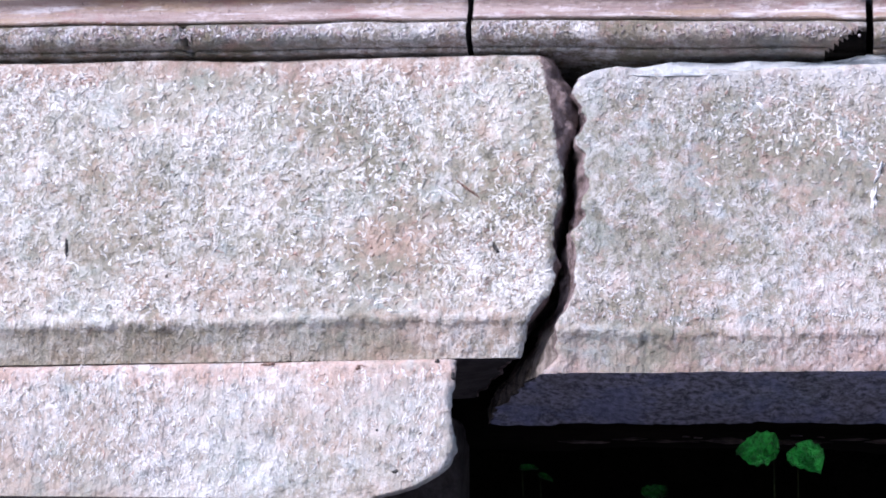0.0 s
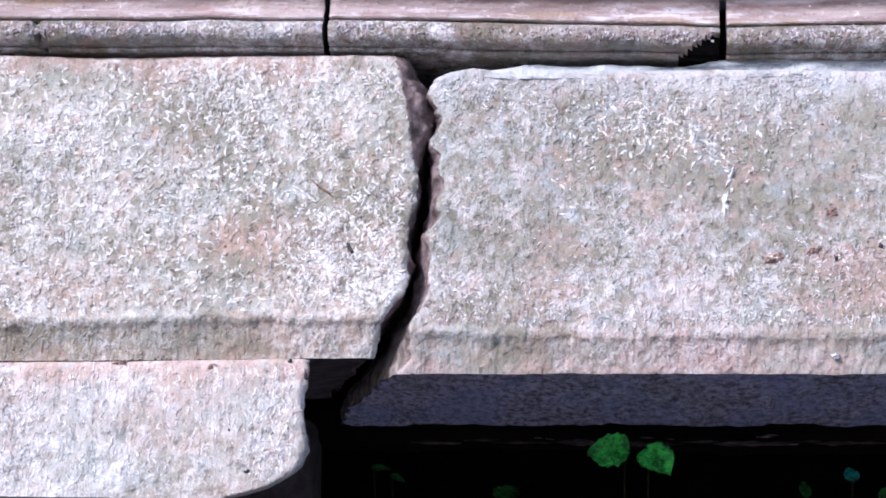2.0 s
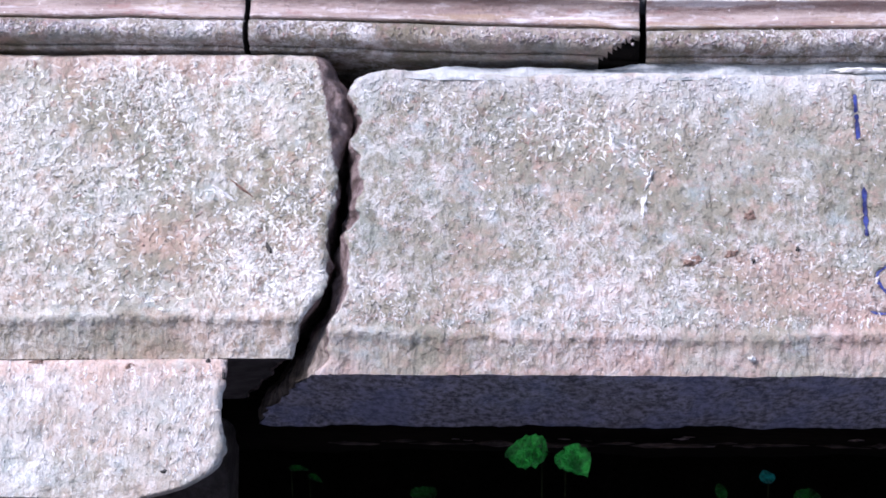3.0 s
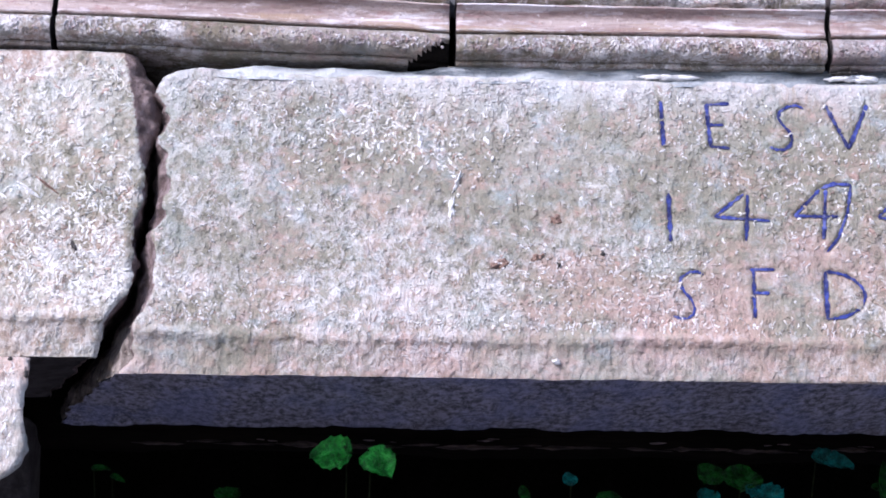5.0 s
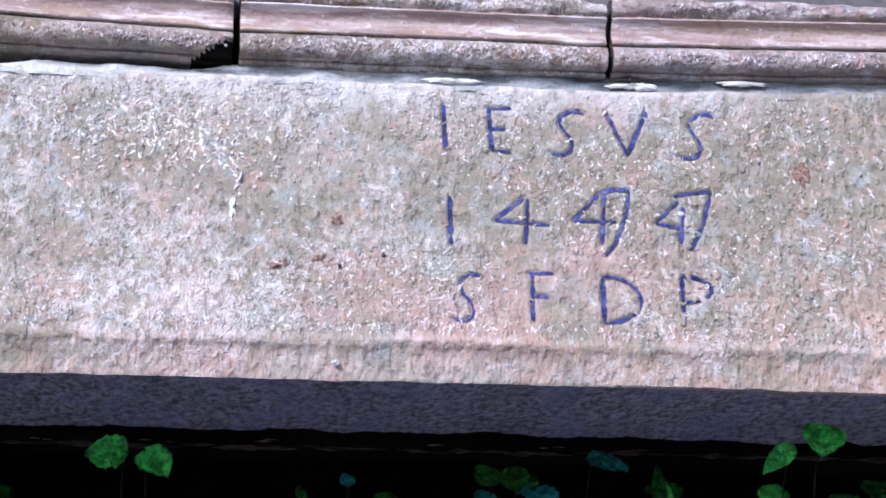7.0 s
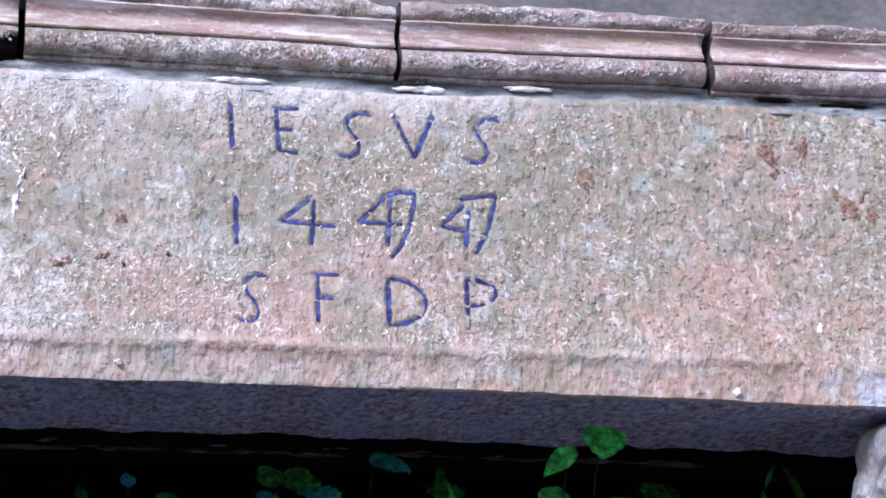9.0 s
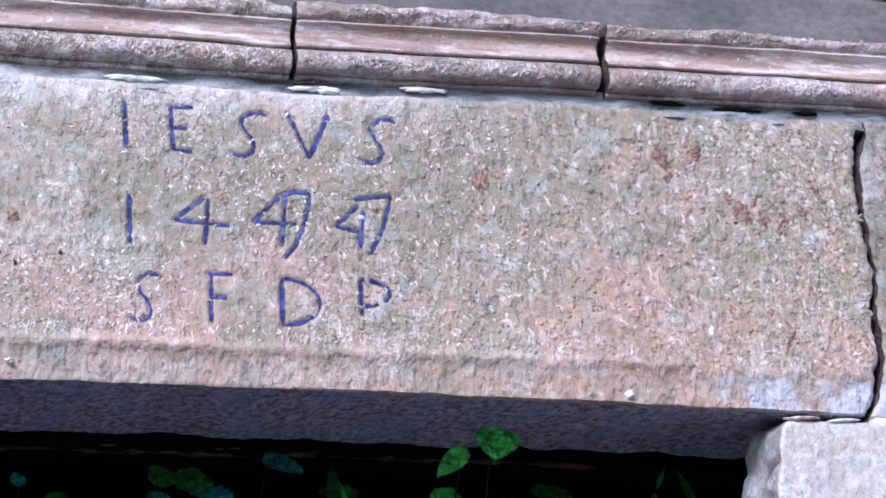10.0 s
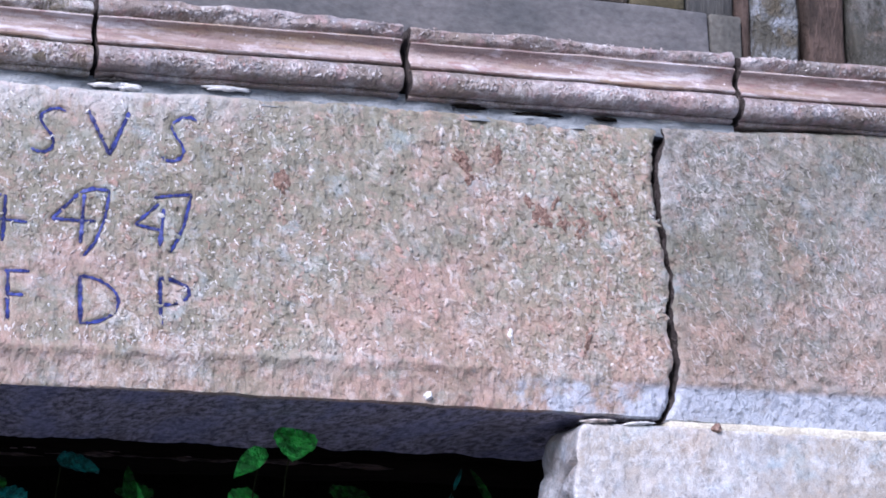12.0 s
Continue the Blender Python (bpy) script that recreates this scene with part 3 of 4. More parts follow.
        slot[mids[:, 0] < end_right_block(mids[:, 2], 0) + 0.8 * shiver(mids[:, 2])] = 2
    pieces = [(*quads, slot), (*sheet(under), 1), sheet(over), sheet(rear)]
    for end, col in ((left, 0), (right, -1)):
        k = np.linspace(0, 1, 50)[None, :]
        zz, yy = face[col, :, 2][:, None], face[col, :, 1][:, None]
        yk = yy + k * (FRONT + deep(face[col, :, 0][:, None]) - yy)
        zk = zz + 0 * k
        xk = end(zk, yk - FRONT) * np.clip(k * 40, 0, 1) + face[col, :, 0][:, None] * (1 - np.clip(k * 40, 0, 1))
        v, q = sheet(np.stack([xk, yk, zk], -1))
        # Slot 3 is the crack face's foot, where light is put into the colour.
        pieces.append((v, q, np.where(v[q].mean(1)[:, 2] < 2.305 + 0.02 * vnoise(v[q].mean(1)[:, 1] * 40, 0, 5), 3, 2)))
    return mesh_of("lintel_block", pieces)


def line(x0, z0, x1, z1):
    return lambda x: z0 + (np.asarray(x) - x0) * (z1 - z0) / (x1 - x0)


def bottom_b(x):
    return np.interp(x, [-0.5, 0.13, 0.88, 1.75], [2.2335, 2.2375, 2.2415, 2.2400]) + 0.0012 * fbm(np.asarray(x) * 20, 0 * np.asarray(x), 31, 3)


def top_b(x):
    return np.interp(x, [-0.35, -0.295, -0.25, -0.18, 0.75, 1.2, 1.75], [2.690, 2.703, 2.712, 2.708, 2.712, 2.730, 2.735]) + 0.002 * fbm(np.asarray(x) * 16, 0 * np.asarray(x), 33, 3)


block_a = thing("lintel_stone", (-1.0, FRONT, 2.25), "pale crusted limestone lintel block, broken off at a jagged crack", "lintel stone", "lintel stones")
# This block's soffit carries its shade as a dark colour.
part("block", lintel_block(lambda z, d: -1.75 + 0 * np.asarray(z) + 0 * np.asarray(d), end_left_block, line(-1.2, 2.246, -0.4, 2.258), line(-1.2, 2.737, -0.4, 2.734), 1, lambda x: 0.40 + 0 * x, 0.0035, spalled=True, splay=lambda x: 0.024 + 0 * x), (M_FACE_A, M_SHADE_STONE, M_BREAK, M_BREAK), block_a)
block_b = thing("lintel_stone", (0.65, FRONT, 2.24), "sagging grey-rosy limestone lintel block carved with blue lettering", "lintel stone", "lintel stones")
part("block", lintel_block(end_right_block, end_b, bottom_b, top_b, 2, lambda x: np.interp(x, [-0.5, 0.1, 0.5, 1.6], [0.578, 0.568, 0.500, 0.470]), 0.0026, carved=True, splay=lambda x: np.interp(x, [0.2, 1.2], [0.022, 0.011])), (M_FACE_B, M_SOFFIT, M_BREAK, M_BREAK_LIT), block_b)
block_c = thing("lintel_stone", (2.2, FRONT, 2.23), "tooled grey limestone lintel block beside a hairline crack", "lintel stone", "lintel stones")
# Both end faces are coloured dark for the shade inside the crack.
part("block", lintel_block(end_c, lambda z, d: 2.75 + 0 * np.asarray(z) + 0 * np.asarray(d), line(1.7, 2.236, 2.1, 2.232), line(1.7, 2.738, 2.13, 2.764), 3, lambda x: 0.46 + 0 * x, 0.0028, drag=0.0018), (M_FACE_C, M_SOFFIT, M_SHADE_STONE, M_SHADE_STONE), block_c)


def letter_mesh(strokes, seed):
    """Paint lying in the carved grooves: shallow V-shaped ribbons with uneven edges."""
    bm = bmesh.new()
    for s, pts in enumerate(strokes):
        dense = []
        for (ax, az), (bx, bz) in zip(pts, pts[1:]):
            n = max(2, int(math.hypot(bx - ax, bz - az) / 0.003))
            dense += [(ax + (bx - ax) * k / n, az + (bz - az) * k / n) for k in range(n)]
        dense.append(pts[-1])
        arr = np.array(dense)
        tan = np.gradient(arr, axis=0)
        tan /= np.linalg.norm(tan, axis=1)[:, None] + 1e-9
        heavy = abs(pts[-1][1] - pts[0][1]) > 0.05 and len(pts) == 2
        w = (0.0029 if heavy else 0.0022) * (1 + 0.5 * fbm(arr[:, 0] * 260, arr[:, 1] * 260, seed + s, 2))
        w *= np.clip(np.minimum(np.arange(len(arr)), np.arange(len(arr))[::-1]) / 2 + 0.45, 0, 1)
        rows = []
        for k, off in enumerate((-1.0, -0.4, 0.4, 1.0)):
            px = arr[:, 0] - tan[:, 1] * w * off
            pz = arr[:, 1] + tan[:, 0] * w * off
            py = FRONT + face_y(px, pz, 2, 1.0) + 0.75 * groove(px, pz) - (0.0027 if abs(off) < 0.5 else 0.0018)
            rows.append([bm.verts.new(c) for c in zip(px, py, pz)])
        for a, b in zip(rows, rows[1:]):
            for k in range(len(arr) - 1):
                bm.faces.new((a[k], a[k + 1], b[k + 1], b[k]))
    for f in bm.faces:
        f.smooth = True
    return bm


for k, (sign, strokes) in enumerate(LETTERS):
    part("letter", letter_mesh(strokes, 40 + k), M_BLUE, block_b, f"carved sign {sign} painted in worn blue")


# ---- chips, stains and streaks on the faces ----
def blob(x, z, w, h, seed, turn=0.0, proud=0.003, ragged=0.35, base=0.0, on=0):
    """An irregular low patch of crust or fresh stone lying on the face."""
    bm = bmesh.new()
    rings, n = 6, 30
    top = bm.verts.new((x, FRONT + base - proud, z))
    prev = None
    for r in range(1, rings + 1):
        ring = []
        for k in range(n):
            a = 2 * math.pi * k / n
            q = r / rings * (1 + ragged * noise.noise((math.cos(a) * 1.3 + seed, math.sin(a) * 1.3, seed * 0.7)) + 0.8 * ragged * noise.noise((math.cos(a) * 4 + seed, math.sin(a) * 4, 3)))
            dx, dz = 0.5 * w * q * math.cos(a), 0.5 * h * q * math.sin(a)
            c, s = math.cos(radians(turn)), math.sin(radians(turn))
            lift = proud * (1 - (r / rings) ** 2) * (1 + 1.6 * noise.noise((dx * 170, dz * 170, seed)))
            ring.append(bm.verts.new((x + c * dx - s * dz, FRONT + base - lift + (0.004 if r == rings else 0), z + s * dx + c * dz)))
        for k in range(n):
            if prev is None:
                bm.faces.new((top, ring[k], ring[(k + 1) % n]))
            else:
                bm.faces.new((prev[k], ring[k], ring[(k + 1) % n], prev[(k + 1) % n]))
        prev = ring
    for v in bm.verts:
        if on:
            v.co.y += float(face_y(v.co.x, v.co.z, on, 1.3 if on == 62 else 1.0)) + (float(hacking(np.float64(v.co.x), np.float64(v.co.z))) if on == 2 else 0.0)
    for f in bm.faces:
        f.smooth = True
    return bm


CHIPS = [  # x, z, width, height, turn
    (1.029, 2.583, 0.030, 0.046, 10),
    (1.336, 2.650, 0.026, 0.055, 30),
    (1.395, 2.660, 0.024, 0.044, -12),
    (1.478, 2.566, 0.030, 0.040, 25),
    (1.545, 2.549, 0.026, 0.040, -35),
    (1.512, 2.558, 0.020, 0.030, 40),
    (1.580, 2.575, 0.016, 0.034, 30),
    (1.553, 2.362, 0.012, 0.050, -15),
    (0.212, 2.412, 0.034, 0.016, 12),
    (0.298, 2.485, 0.018, 0.014, 20),
    (0.270, 2.425, 0.030, 0.012, 25),
    (1.452, 2.590, 0.014, 0.030, 35),
    (1.500, 2.590, 0.012, 0.028, -25),
    (1.530, 2.580, 0.012, 0.024, 35),
    (1.610, 2.605, 0.012, 0.036, 25),
    (1.350, 2.620, 0.014, 0.024, -30),
]
SPOTS = [  # x, z, width, height, turn, material, name, label
    (0.302, 2.413, 0.006, 0.010, 0, M_BLACK, "stain", "black speck"),
    (0.369, 2.432, 0.007, 0.009, 0, M_BLACK, "stain", "black speck"),
    (0.138, 2.497, 0.009, 0.040, -4, M_WHITE, "streak", "white lime streak"),
    (0.146, 2.540, 0.007, 0.038, -18, M_WHITE, "streak", "white lime streak"),
    (0.089, 2.600, 0.009, 0.030, 8, M_WHITE, "streak", "white lime streak"),
    (1.277, 2.256, 0.014, 0.012, 0, M_WHITE, "streak", "white lime spot"),
    (1.418, 2.360, 0.008, 0.034, 12, M_WHITE, "streak", "white lime streak"),
    (0.300, 2.264, 0.010, 0.010, 0, M_WHITE, "streak", "white lime spot"),
]
for k, (x, z, w, h, turn, m, name, label) in enumerate([(*c, M_CHIP, "chip", "reddish chipped spot") for c in CHIPS] + SPOTS):
    part(name, blob(x, z, w, h, k * 1.7 + 1, turn, 0.0036, 0.7, 0.006 if z < 2.28 else 0.0, 2), m, block_b, label)
for k, (x, z, w, h, turn, m, label) in enumerate((
        (-0.432, 2.425, 0.008, 0.026, 28, M_BLACK, "lichen and pit-shade black dash"),
        (-1.110, 2.430, 0.006, 0.034, 4, M_BLACK, "dark brown scratch"),
        (-0.505, 2.512, 0.060, 0.006, -36, M_WHITE, "pale scratch"),
        (-0.478, 2.520, 0.050, 0.005, -36, M_CHIP, "reddish scratch"))):
    part("mark", blob(x, z, w, h, 60 + k, turn, 0.0034, 0.4, 0.0, 1), m, block_a, label)
part("pink_patch", blob(-0.302, 2.447, 0.024, 0.026, 71, 0, 0.006, 0.3, 0.004), M_PIER, block_b, "pale rosy broken spot at the crack")


# ---- tool marks and crust flecks standing proud of the faces ----
def tool_marks(seed, n, box, length, width, height, lean, keep, on, steep=0.65):
    """Short crooked ridges, each with its own bend and taper. lean and keep give slant and likelihood from x and z;
    on gives the depth of the face."""
    rs = np.random.RandomState(seed)
    x, z = rs.uniform(box[0], box[1], 8 * n), rs.uniform(box[2], box[3], 8 * n)
    ok = np.nonzero(rs.rand(8 * n) < keep(x, z))[0][:n]
    x, z = x[ok][:, None], z[ok][:, None]
    k = len(ok)
    size = rs.rand(k, 1) ** 1.8
    long = length[0] + (length[1] - length[0]) * size
    half = 0.5 * (width[0] + (width[1] - width[0]) * rs.rand(k, 1))
    s = np.linspace(-0.5, 0.5, 6)[None, :]
    way = lean(x, z, rs) + rs.normal(0, 1.1, (k, 1)) * s * 2 + rs.normal(0, 0.35, (k, 6))
    px = x + np.cumsum(long / 5 * np.cos(way), 1) - 0.5 * long * np.cos(way[:, :1])
    pz = z + np.cumsum(long / 5 * np.sin(way), 1) - 0.5 * long * np.sin(way[:, :1])
    fat = half * np.array([0.2, 0.8, 1.0, 1.0, 0.75, 0.2])[None, :] * rs.uniform(0.6, 1.3, (k, 6))
    off = np.array([-1.0, 0.0, 1.0])[None, None, :]
    gx = px[:, :, None] - np.sin(way)[:, :, None] * fat[:, :, None] * off
    gz = pz[:, :, None] + np.cos(way)[:, :, None] * fat[:, :, None] * off
    crest = np.minimum(height, steep * half[:, :, None]) * rs.uniform(0.5, 1.2, (k, 1, 1)) * np.array([0.3, 1, 1, 1, 0.9, 0.3])[None, :, None]
    gy = on(gx, gz) + np.where(off == 0, -crest - 0.0004, 0.0003)
    verts = np.stack([gx, gy, gz], -1).reshape(-1, 3)
    cell = np.array([(3 * a + b, 3 * a + b + 1, 3 * a + b + 4, 3 * a + b + 3) for a in range(5) for b in range(2)])
    quads = (np.arange(k)[:, None, None] * 18 + cell[None]).reshape(-1, 4)
    me = bpy.data.meshes.new("tooling")
    me.from_pydata(verts.tolist(), [], quads.tolist())
    me.polygons.foreach_set("use_smooth", np.ones(len(quads), bool))
    return me


def any_way(x, z, rs):
    return rs.uniform(0, math.pi, x.shape)


def slanting(x, z, rs):
    return radians(-48) + rs.normal(0, 0.30, x.shape)


def upright(x, z, rs):
    return radians(86) + rs.normal(0, 0.35, x.shape)


def in_patches(x, z, seed, scale=6.0, low=0.15):
    return np.clip(0.45 + 1.5 * fbm(x * scale, z * scale, seed, 3), low, 1)


def on_b(x, z):
    return FRONT + face_y(x, z, 2, 1.0) + hacking(x, z)


def clear_of_letters(x, z):
    return (groove(x, z) < 0.0005) & (z < top_b(x) - 0.014) & (x > end_right_block(z, 0) + 0.018) & (x < end_b(z, 0) - 0.014)


def stuff(name, data, material, parent, label):
    tagged(part(name, data, material, parent), label, kind="stuff")


stuff("tooling", tool_marks(401, 7000, (-1.42, -0.33, 2.325, 2.714), (0.006, 0.021), (0.0028, 0.0056), 0.0019, any_way,
      lambda x, z: in_patches(x, z, 402, 5.0, 0.18) * (x < np.minimum(end_left_block(z, 0), np.interp(z, *SPALL)) - 0.014), lambda x, z: FRONT + face_y(x, z, 1, 1.0)), M_MARKS_A, block_a, "white crusted tool marks")
stuff("tooling", tool_marks(411, 6500, (-0.32, 1.15, 2.312, 2.705), (0.004, 0.015), (0.0024, 0.0048), 0.0017, any_way,
      lambda x, z: in_patches(x, z, 412, 6.0, 0.12) * np.interp(x, [-0.3, 0.5, 1.15], [1.0, 0.75, 0.3]) * clear_of_letters(x, z), on_b), M_MARKS_B, block_b, "pale crust flecks and tool marks")
stuff("tooling", tool_marks(413, 1300, (-0.32, 1.60, 2.294, 2.330), (0.006, 0.016), (0.0022, 0.0040), 0.0022, upright,
      lambda x, z: np.interp(x, [-0.3, 0.9, 1.6], [0.8, 0.8, 0.3]) * clear_of_letters(x, z), on_b), M_MARKS_B, block_b, "pale upright chisel marks over the lower lip")
stuff("tooling", tool_marks(415, 420, (-0.25, 0.35, 2.45, 2.68), (0.006, 0.020), (0.0030, 0.0060), 0.0022, any_way,
      lambda x, z: np.exp(-((x - 0.05) / 0.10) ** 2 - ((z - 2.605) / 0.045) ** 2) * clear_of_letters(x, z), on_b), M_MARKS_A, block_b, "white crust flecks")
stuff("tooling", tool_marks(421, 3800, (0.75, 1.71, 2.312, 2.72), (0.008, 0.030), (0.0045, 0.0105), 0.0030, slanting,
      lambda x, z: in_patches(x, z, 422, 5.0, 0.25) * np.interp(x, [0.75, 1.2, 1.6], [0.12, 0.6, 1.0]) * clear_of_letters(x, z), on_b, 0.55), M_RIDGES_B, block_b, "slanting rosy pick ridges")
stuff("tooling", tool_marks(431, 3600, (1.72, 2.30, 2.31, 2.75), (0.010, 0.036), (0.0024, 0.0052), 0.0020, slanting,
      lambda x, z: in_patches(x, z, 432, 6.0, 0.3) * (x > end_c(z, 0) + 0.014) * (z < 2.738 + 0.06 * (x - 1.7) - 0.012), lambda x, z: FRONT + face_y(x, z, 3, 1.0) + scored(x, z, 0.0018), 0.55), M_MARKS_C, block_c, "slanting grey score ridges")


# ---- moulded string course over the lintel ----
def moulding(x0, x1, z0, z1, seed, top=0.130, notch=(), broken=0.0):
    """A length of moulding: fillet, torus, hollow, fillet and a worn upper roll. z0, z1: its lower edge at both ends."""
    prof = [(-0.30, -0.001), (-0.10, -0.001), (-0.004, -0.0005), (0.002, 0.0), (0.004, 0.002), (0.003, 0.0055), (0.001, 0.0065)]
    prof += [(0.010 + 0.020 * math.cos(a), 0.0265 + 0.0195 * math.sin(a)) for a in np.linspace(-1.30, 1.45, 16)]
    prof += [(0.006, 0.0465), (0.005, 0.0485), (0.009, 0.0495), (0.015, 0.0500), (0.0165, 0.0520), (0.0155, 0.0545)]
    prof += [(0.017 - 0.011 * math.sin(a) ** 0.8, 0.0545 + 0.034 * a / math.pi) for a in np.linspace(0.3, 3.0, 10)]
    prof += [(0.019, 0.0890), (0.0205, 0.0905), (0.0195, 0.0930), (0.0140, 0.0945)]
    prof += [(0.008 + 0.017 * math.cos(a), 0.112 + (top - 0.112) * math.sin(a) if a > 0 else 0.112 + 0.0165 * math.sin(a)) for a in np.linspace(-1.2, 1.45, 12)]
    prof += [(-0.02, top), (-0.10, top - 0.002), (-0.30, top - 0.004)]
    prof = np.array(prof)
    nu = int((x1 - x0) / 0.007) + 2
    u = np.linspace(0, 1, nu)[:, None]
    out, zz = prof[None, :, 0], prof[None, :, 1]
    x = x0 + u * (x1 - x0) + 0 * zz
    shown = np.clip((out + 0.02) * 40, 0, 1)
    worn = fbm(x * 14, zz * 50 + seed, seed, 4)
    rough = np.where(zz > 0.095, 1.5, np.where(zz < 0.048, 0.7, 0.2))
    edge = np.clip(1 - np.minimum(x - x0, x1 - x) / 0.007, 0, 1) ** 2
    out = out - shown * (0.004 * rough * (0.5 + worn) + 0.004 * edge * (0.7 + 0.4 * fbm(zz * 60, 0 * x, seed + 3, 2)))
    crumble = np.clip(fbm(x * 10, 0 * x, seed + 7, 4), -0.2, 1.2)
    z = z0 + u * (z1 - z0) + zz - np.where(zz > 0.112, 0.010 * crumble * (zz - 0.112) / 0.02, 0) + 0.0012 * fbm(x * 9, zz * 20, seed + 5, 2)
    for cx, w, h in notch:
        hit = np.exp(-((x - cx - 0.35 * (0.02 - zz)) / w) ** 2) * (zz < 0.0462)
        out = out - hit * h * shown
    lost = zz < -1 + 0 * x
    # Shallow cut; slot 3 paints it near-black to stand for a deep shaded break.
    if broken:
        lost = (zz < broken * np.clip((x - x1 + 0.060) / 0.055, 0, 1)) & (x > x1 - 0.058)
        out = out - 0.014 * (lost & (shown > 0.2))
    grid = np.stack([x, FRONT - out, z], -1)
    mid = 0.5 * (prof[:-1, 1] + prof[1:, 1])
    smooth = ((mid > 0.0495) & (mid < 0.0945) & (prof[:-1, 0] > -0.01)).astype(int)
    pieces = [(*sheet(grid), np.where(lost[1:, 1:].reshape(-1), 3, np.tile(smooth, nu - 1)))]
    for col in (0, -1):
        ring = grid[col]
        inner = ring.copy()
        inner[:, 1] = FRONT + 0.3
        pieces.append((*sheet(np.stack([ring, 0.5 * (ring + inner), inner], 0)), 2))
    return mesh_of("moulding_length", pieces)


def on_moulding(x0, x1, z0, z1, seed, top):
    """Depth of the lower and upper roll's surface at (x, z)."""
    def at(x, z):
        zz = z - z0 - (x - x0) / (x1 - x0) * (z1 - z0)
        low = 0.010 + 0.020 * np.sqrt(np.clip(1 - ((zz - 0.0265) / 0.0195) ** 2, 0.02, 1))
        tall = np.where(zz > 0.112, top - 0.112, 0.0165)
        high = 0.008 + 0.017 * np.sqrt(np.clip(1 - ((zz - 0.112) / tall) ** 2, 0.02, 1))
        rough = np.where(zz > 0.095, 1.5, 0.7)
        return FRONT - np.where(zz > 0.07, high, low) + 0.004 * rough * (0.5 + fbm(x * 14, zz * 50 + seed, seed, 4)) - 0.0004
    return at


def on_rolls(x0, x1, z0, z1, top):
    def keep(x, z):
        zz = z - z0 - (x - x0) / (x1 - x0) * (z1 - z0)
        inside = (x > x0 + 0.012) & (x < x1 - 0.012) & (((zz > 0.016) & (zz < 0.036)) | ((zz > 0.099) & (zz < 0.115)))
        return inside * in_patches(x, z, 452, 9.0, 0.15)
    return keep


M_LABEL = "weathered rosy-grey moulded stone with a worn upper roll"
for x0, x1, z0, z1, seed, top, notch in (
        (-1.75, -0.483, 2.7500, 2.7405, 11, 0.130, ((-0.930, 0.006, 0.022),)),
        (-0.474, 0.130, 2.7425, 2.7270, 12, 0.130, ()),
        (0.141, 0.716, 2.7270, 2.7330, 13, 0.131, ()),
        (0.725, 1.228, 2.7335, 2.7480, 14, 0.128, ()),
        (1.243, 1.836, 2.7450, 2.7600, 15, 0.126, ()),
        (1.847, 2.75, 2.7580, 2.7800, 16, 0.122, ())):
    m_ob = thing("moulding_stone", ((x0 + x1) / 2, FRONT, z0), M_LABEL, "moulding stone", "stones of the string course")
    # Slot 2 darkens the joint faces; slot 3 colours the broken corner's shade.
    part("moulding", moulding(x0, x1, z0, z1, seed, top, notch, 0.032 if seed == 12 else 0.0), (M_MOULD_L if x0 < 0.5 else M_MOULD, M_COVE, M_SHADE_STONE, M_UNLIT), m_ob)
    seen0, seen1 = max(x0, -1.40), min(x1, 2.30)
    stuff("tooling", tool_marks(460 + seed, int(1100 * (seen1 - seen0)), (seen0, seen1, min(z0, z1), max(z0, z1) + top), (0.004, 0.016), (0.0024, 0.0050), 0.0020, any_way,
          on_rolls(x0, x1, z0, z1, top), on_moulding(x0, x1, z0, z1, seed, top)), M_MARKS_M, m_ob, "pale crust flecks on the rolls")


# ---- mortar between lintel and moulding ----
def mortar_bed(x0, x1, zlow, zhigh, inset, seed, thick=0.2):
    """A strip of mortar with a hollow, ragged face."""
    nu = int((x1 - x0) / 0.006) + 2
    x = np.linspace(x0, x1, nu)[:, None]
    v = np.linspace(0, 1, 9)[None, :]
    lo, hi = zlow(x), zhigh(x)
    z = lo + v * (hi - lo)
    y = FRONT + inset + 0.012 * v + 0.005 * fbm(x * 22, z * 60, seed, 4) + 0 * x
    front = np.stack([x + 0 * v, y, z], -1)
    rear = front[:, ::-1].copy()
    rear[:, :, 1] = FRONT + thick
    ring = np.concatenate([front, rear, front[:, :1]], 1)
    return mesh_of("mortar", [sheet(ring)])


bed = thing("mortar_bed", (0.7, FRONT, 2.71), "grey weathered mortar bed with pale patches under the moulding", "mortar")
part("bed", mortar_bed(-0.270, 1.842, lambda x: top_b(x) - 0.012, lambda x: top_b(x) + np.interp(x, [-0.27, -0.24, -0.17, 0.08, 0.25, 1.0, 1.7, 1.842], [-0.010, 0.004, 0.013, 0.013, 0.028, 0.028, 0.027, 0.022]) + 0.0015 * fbm(x * 30, 0 * x, 5, 3), 0.003, 51), M_GREYMORTAR, bed)
# The black patch is raised; a hollow's shade is put in as colour.
for k, (x, z, w, h) in enumerate(((0.475, 2.716, 0.10, 0.010), (0.765, 2.722, 0.07, 0.014), (0.94, 2.733, 0.08, 0.008))):
    if k == 1:
        part("hollow_shade", blob(x - 0.012, z + 0.006, 0.05, 0.009, 97, 0, 0.010, 0.5, 0.002), M_BLACK, bed, "black patch standing for a shaded hollow in the mortar")
    part("pale_patch", blob(x, z, w, h, 80 + k, 0, 0.003, 0.7, 0.001), M_MORTAR, bed, "pale lime mortar patch")


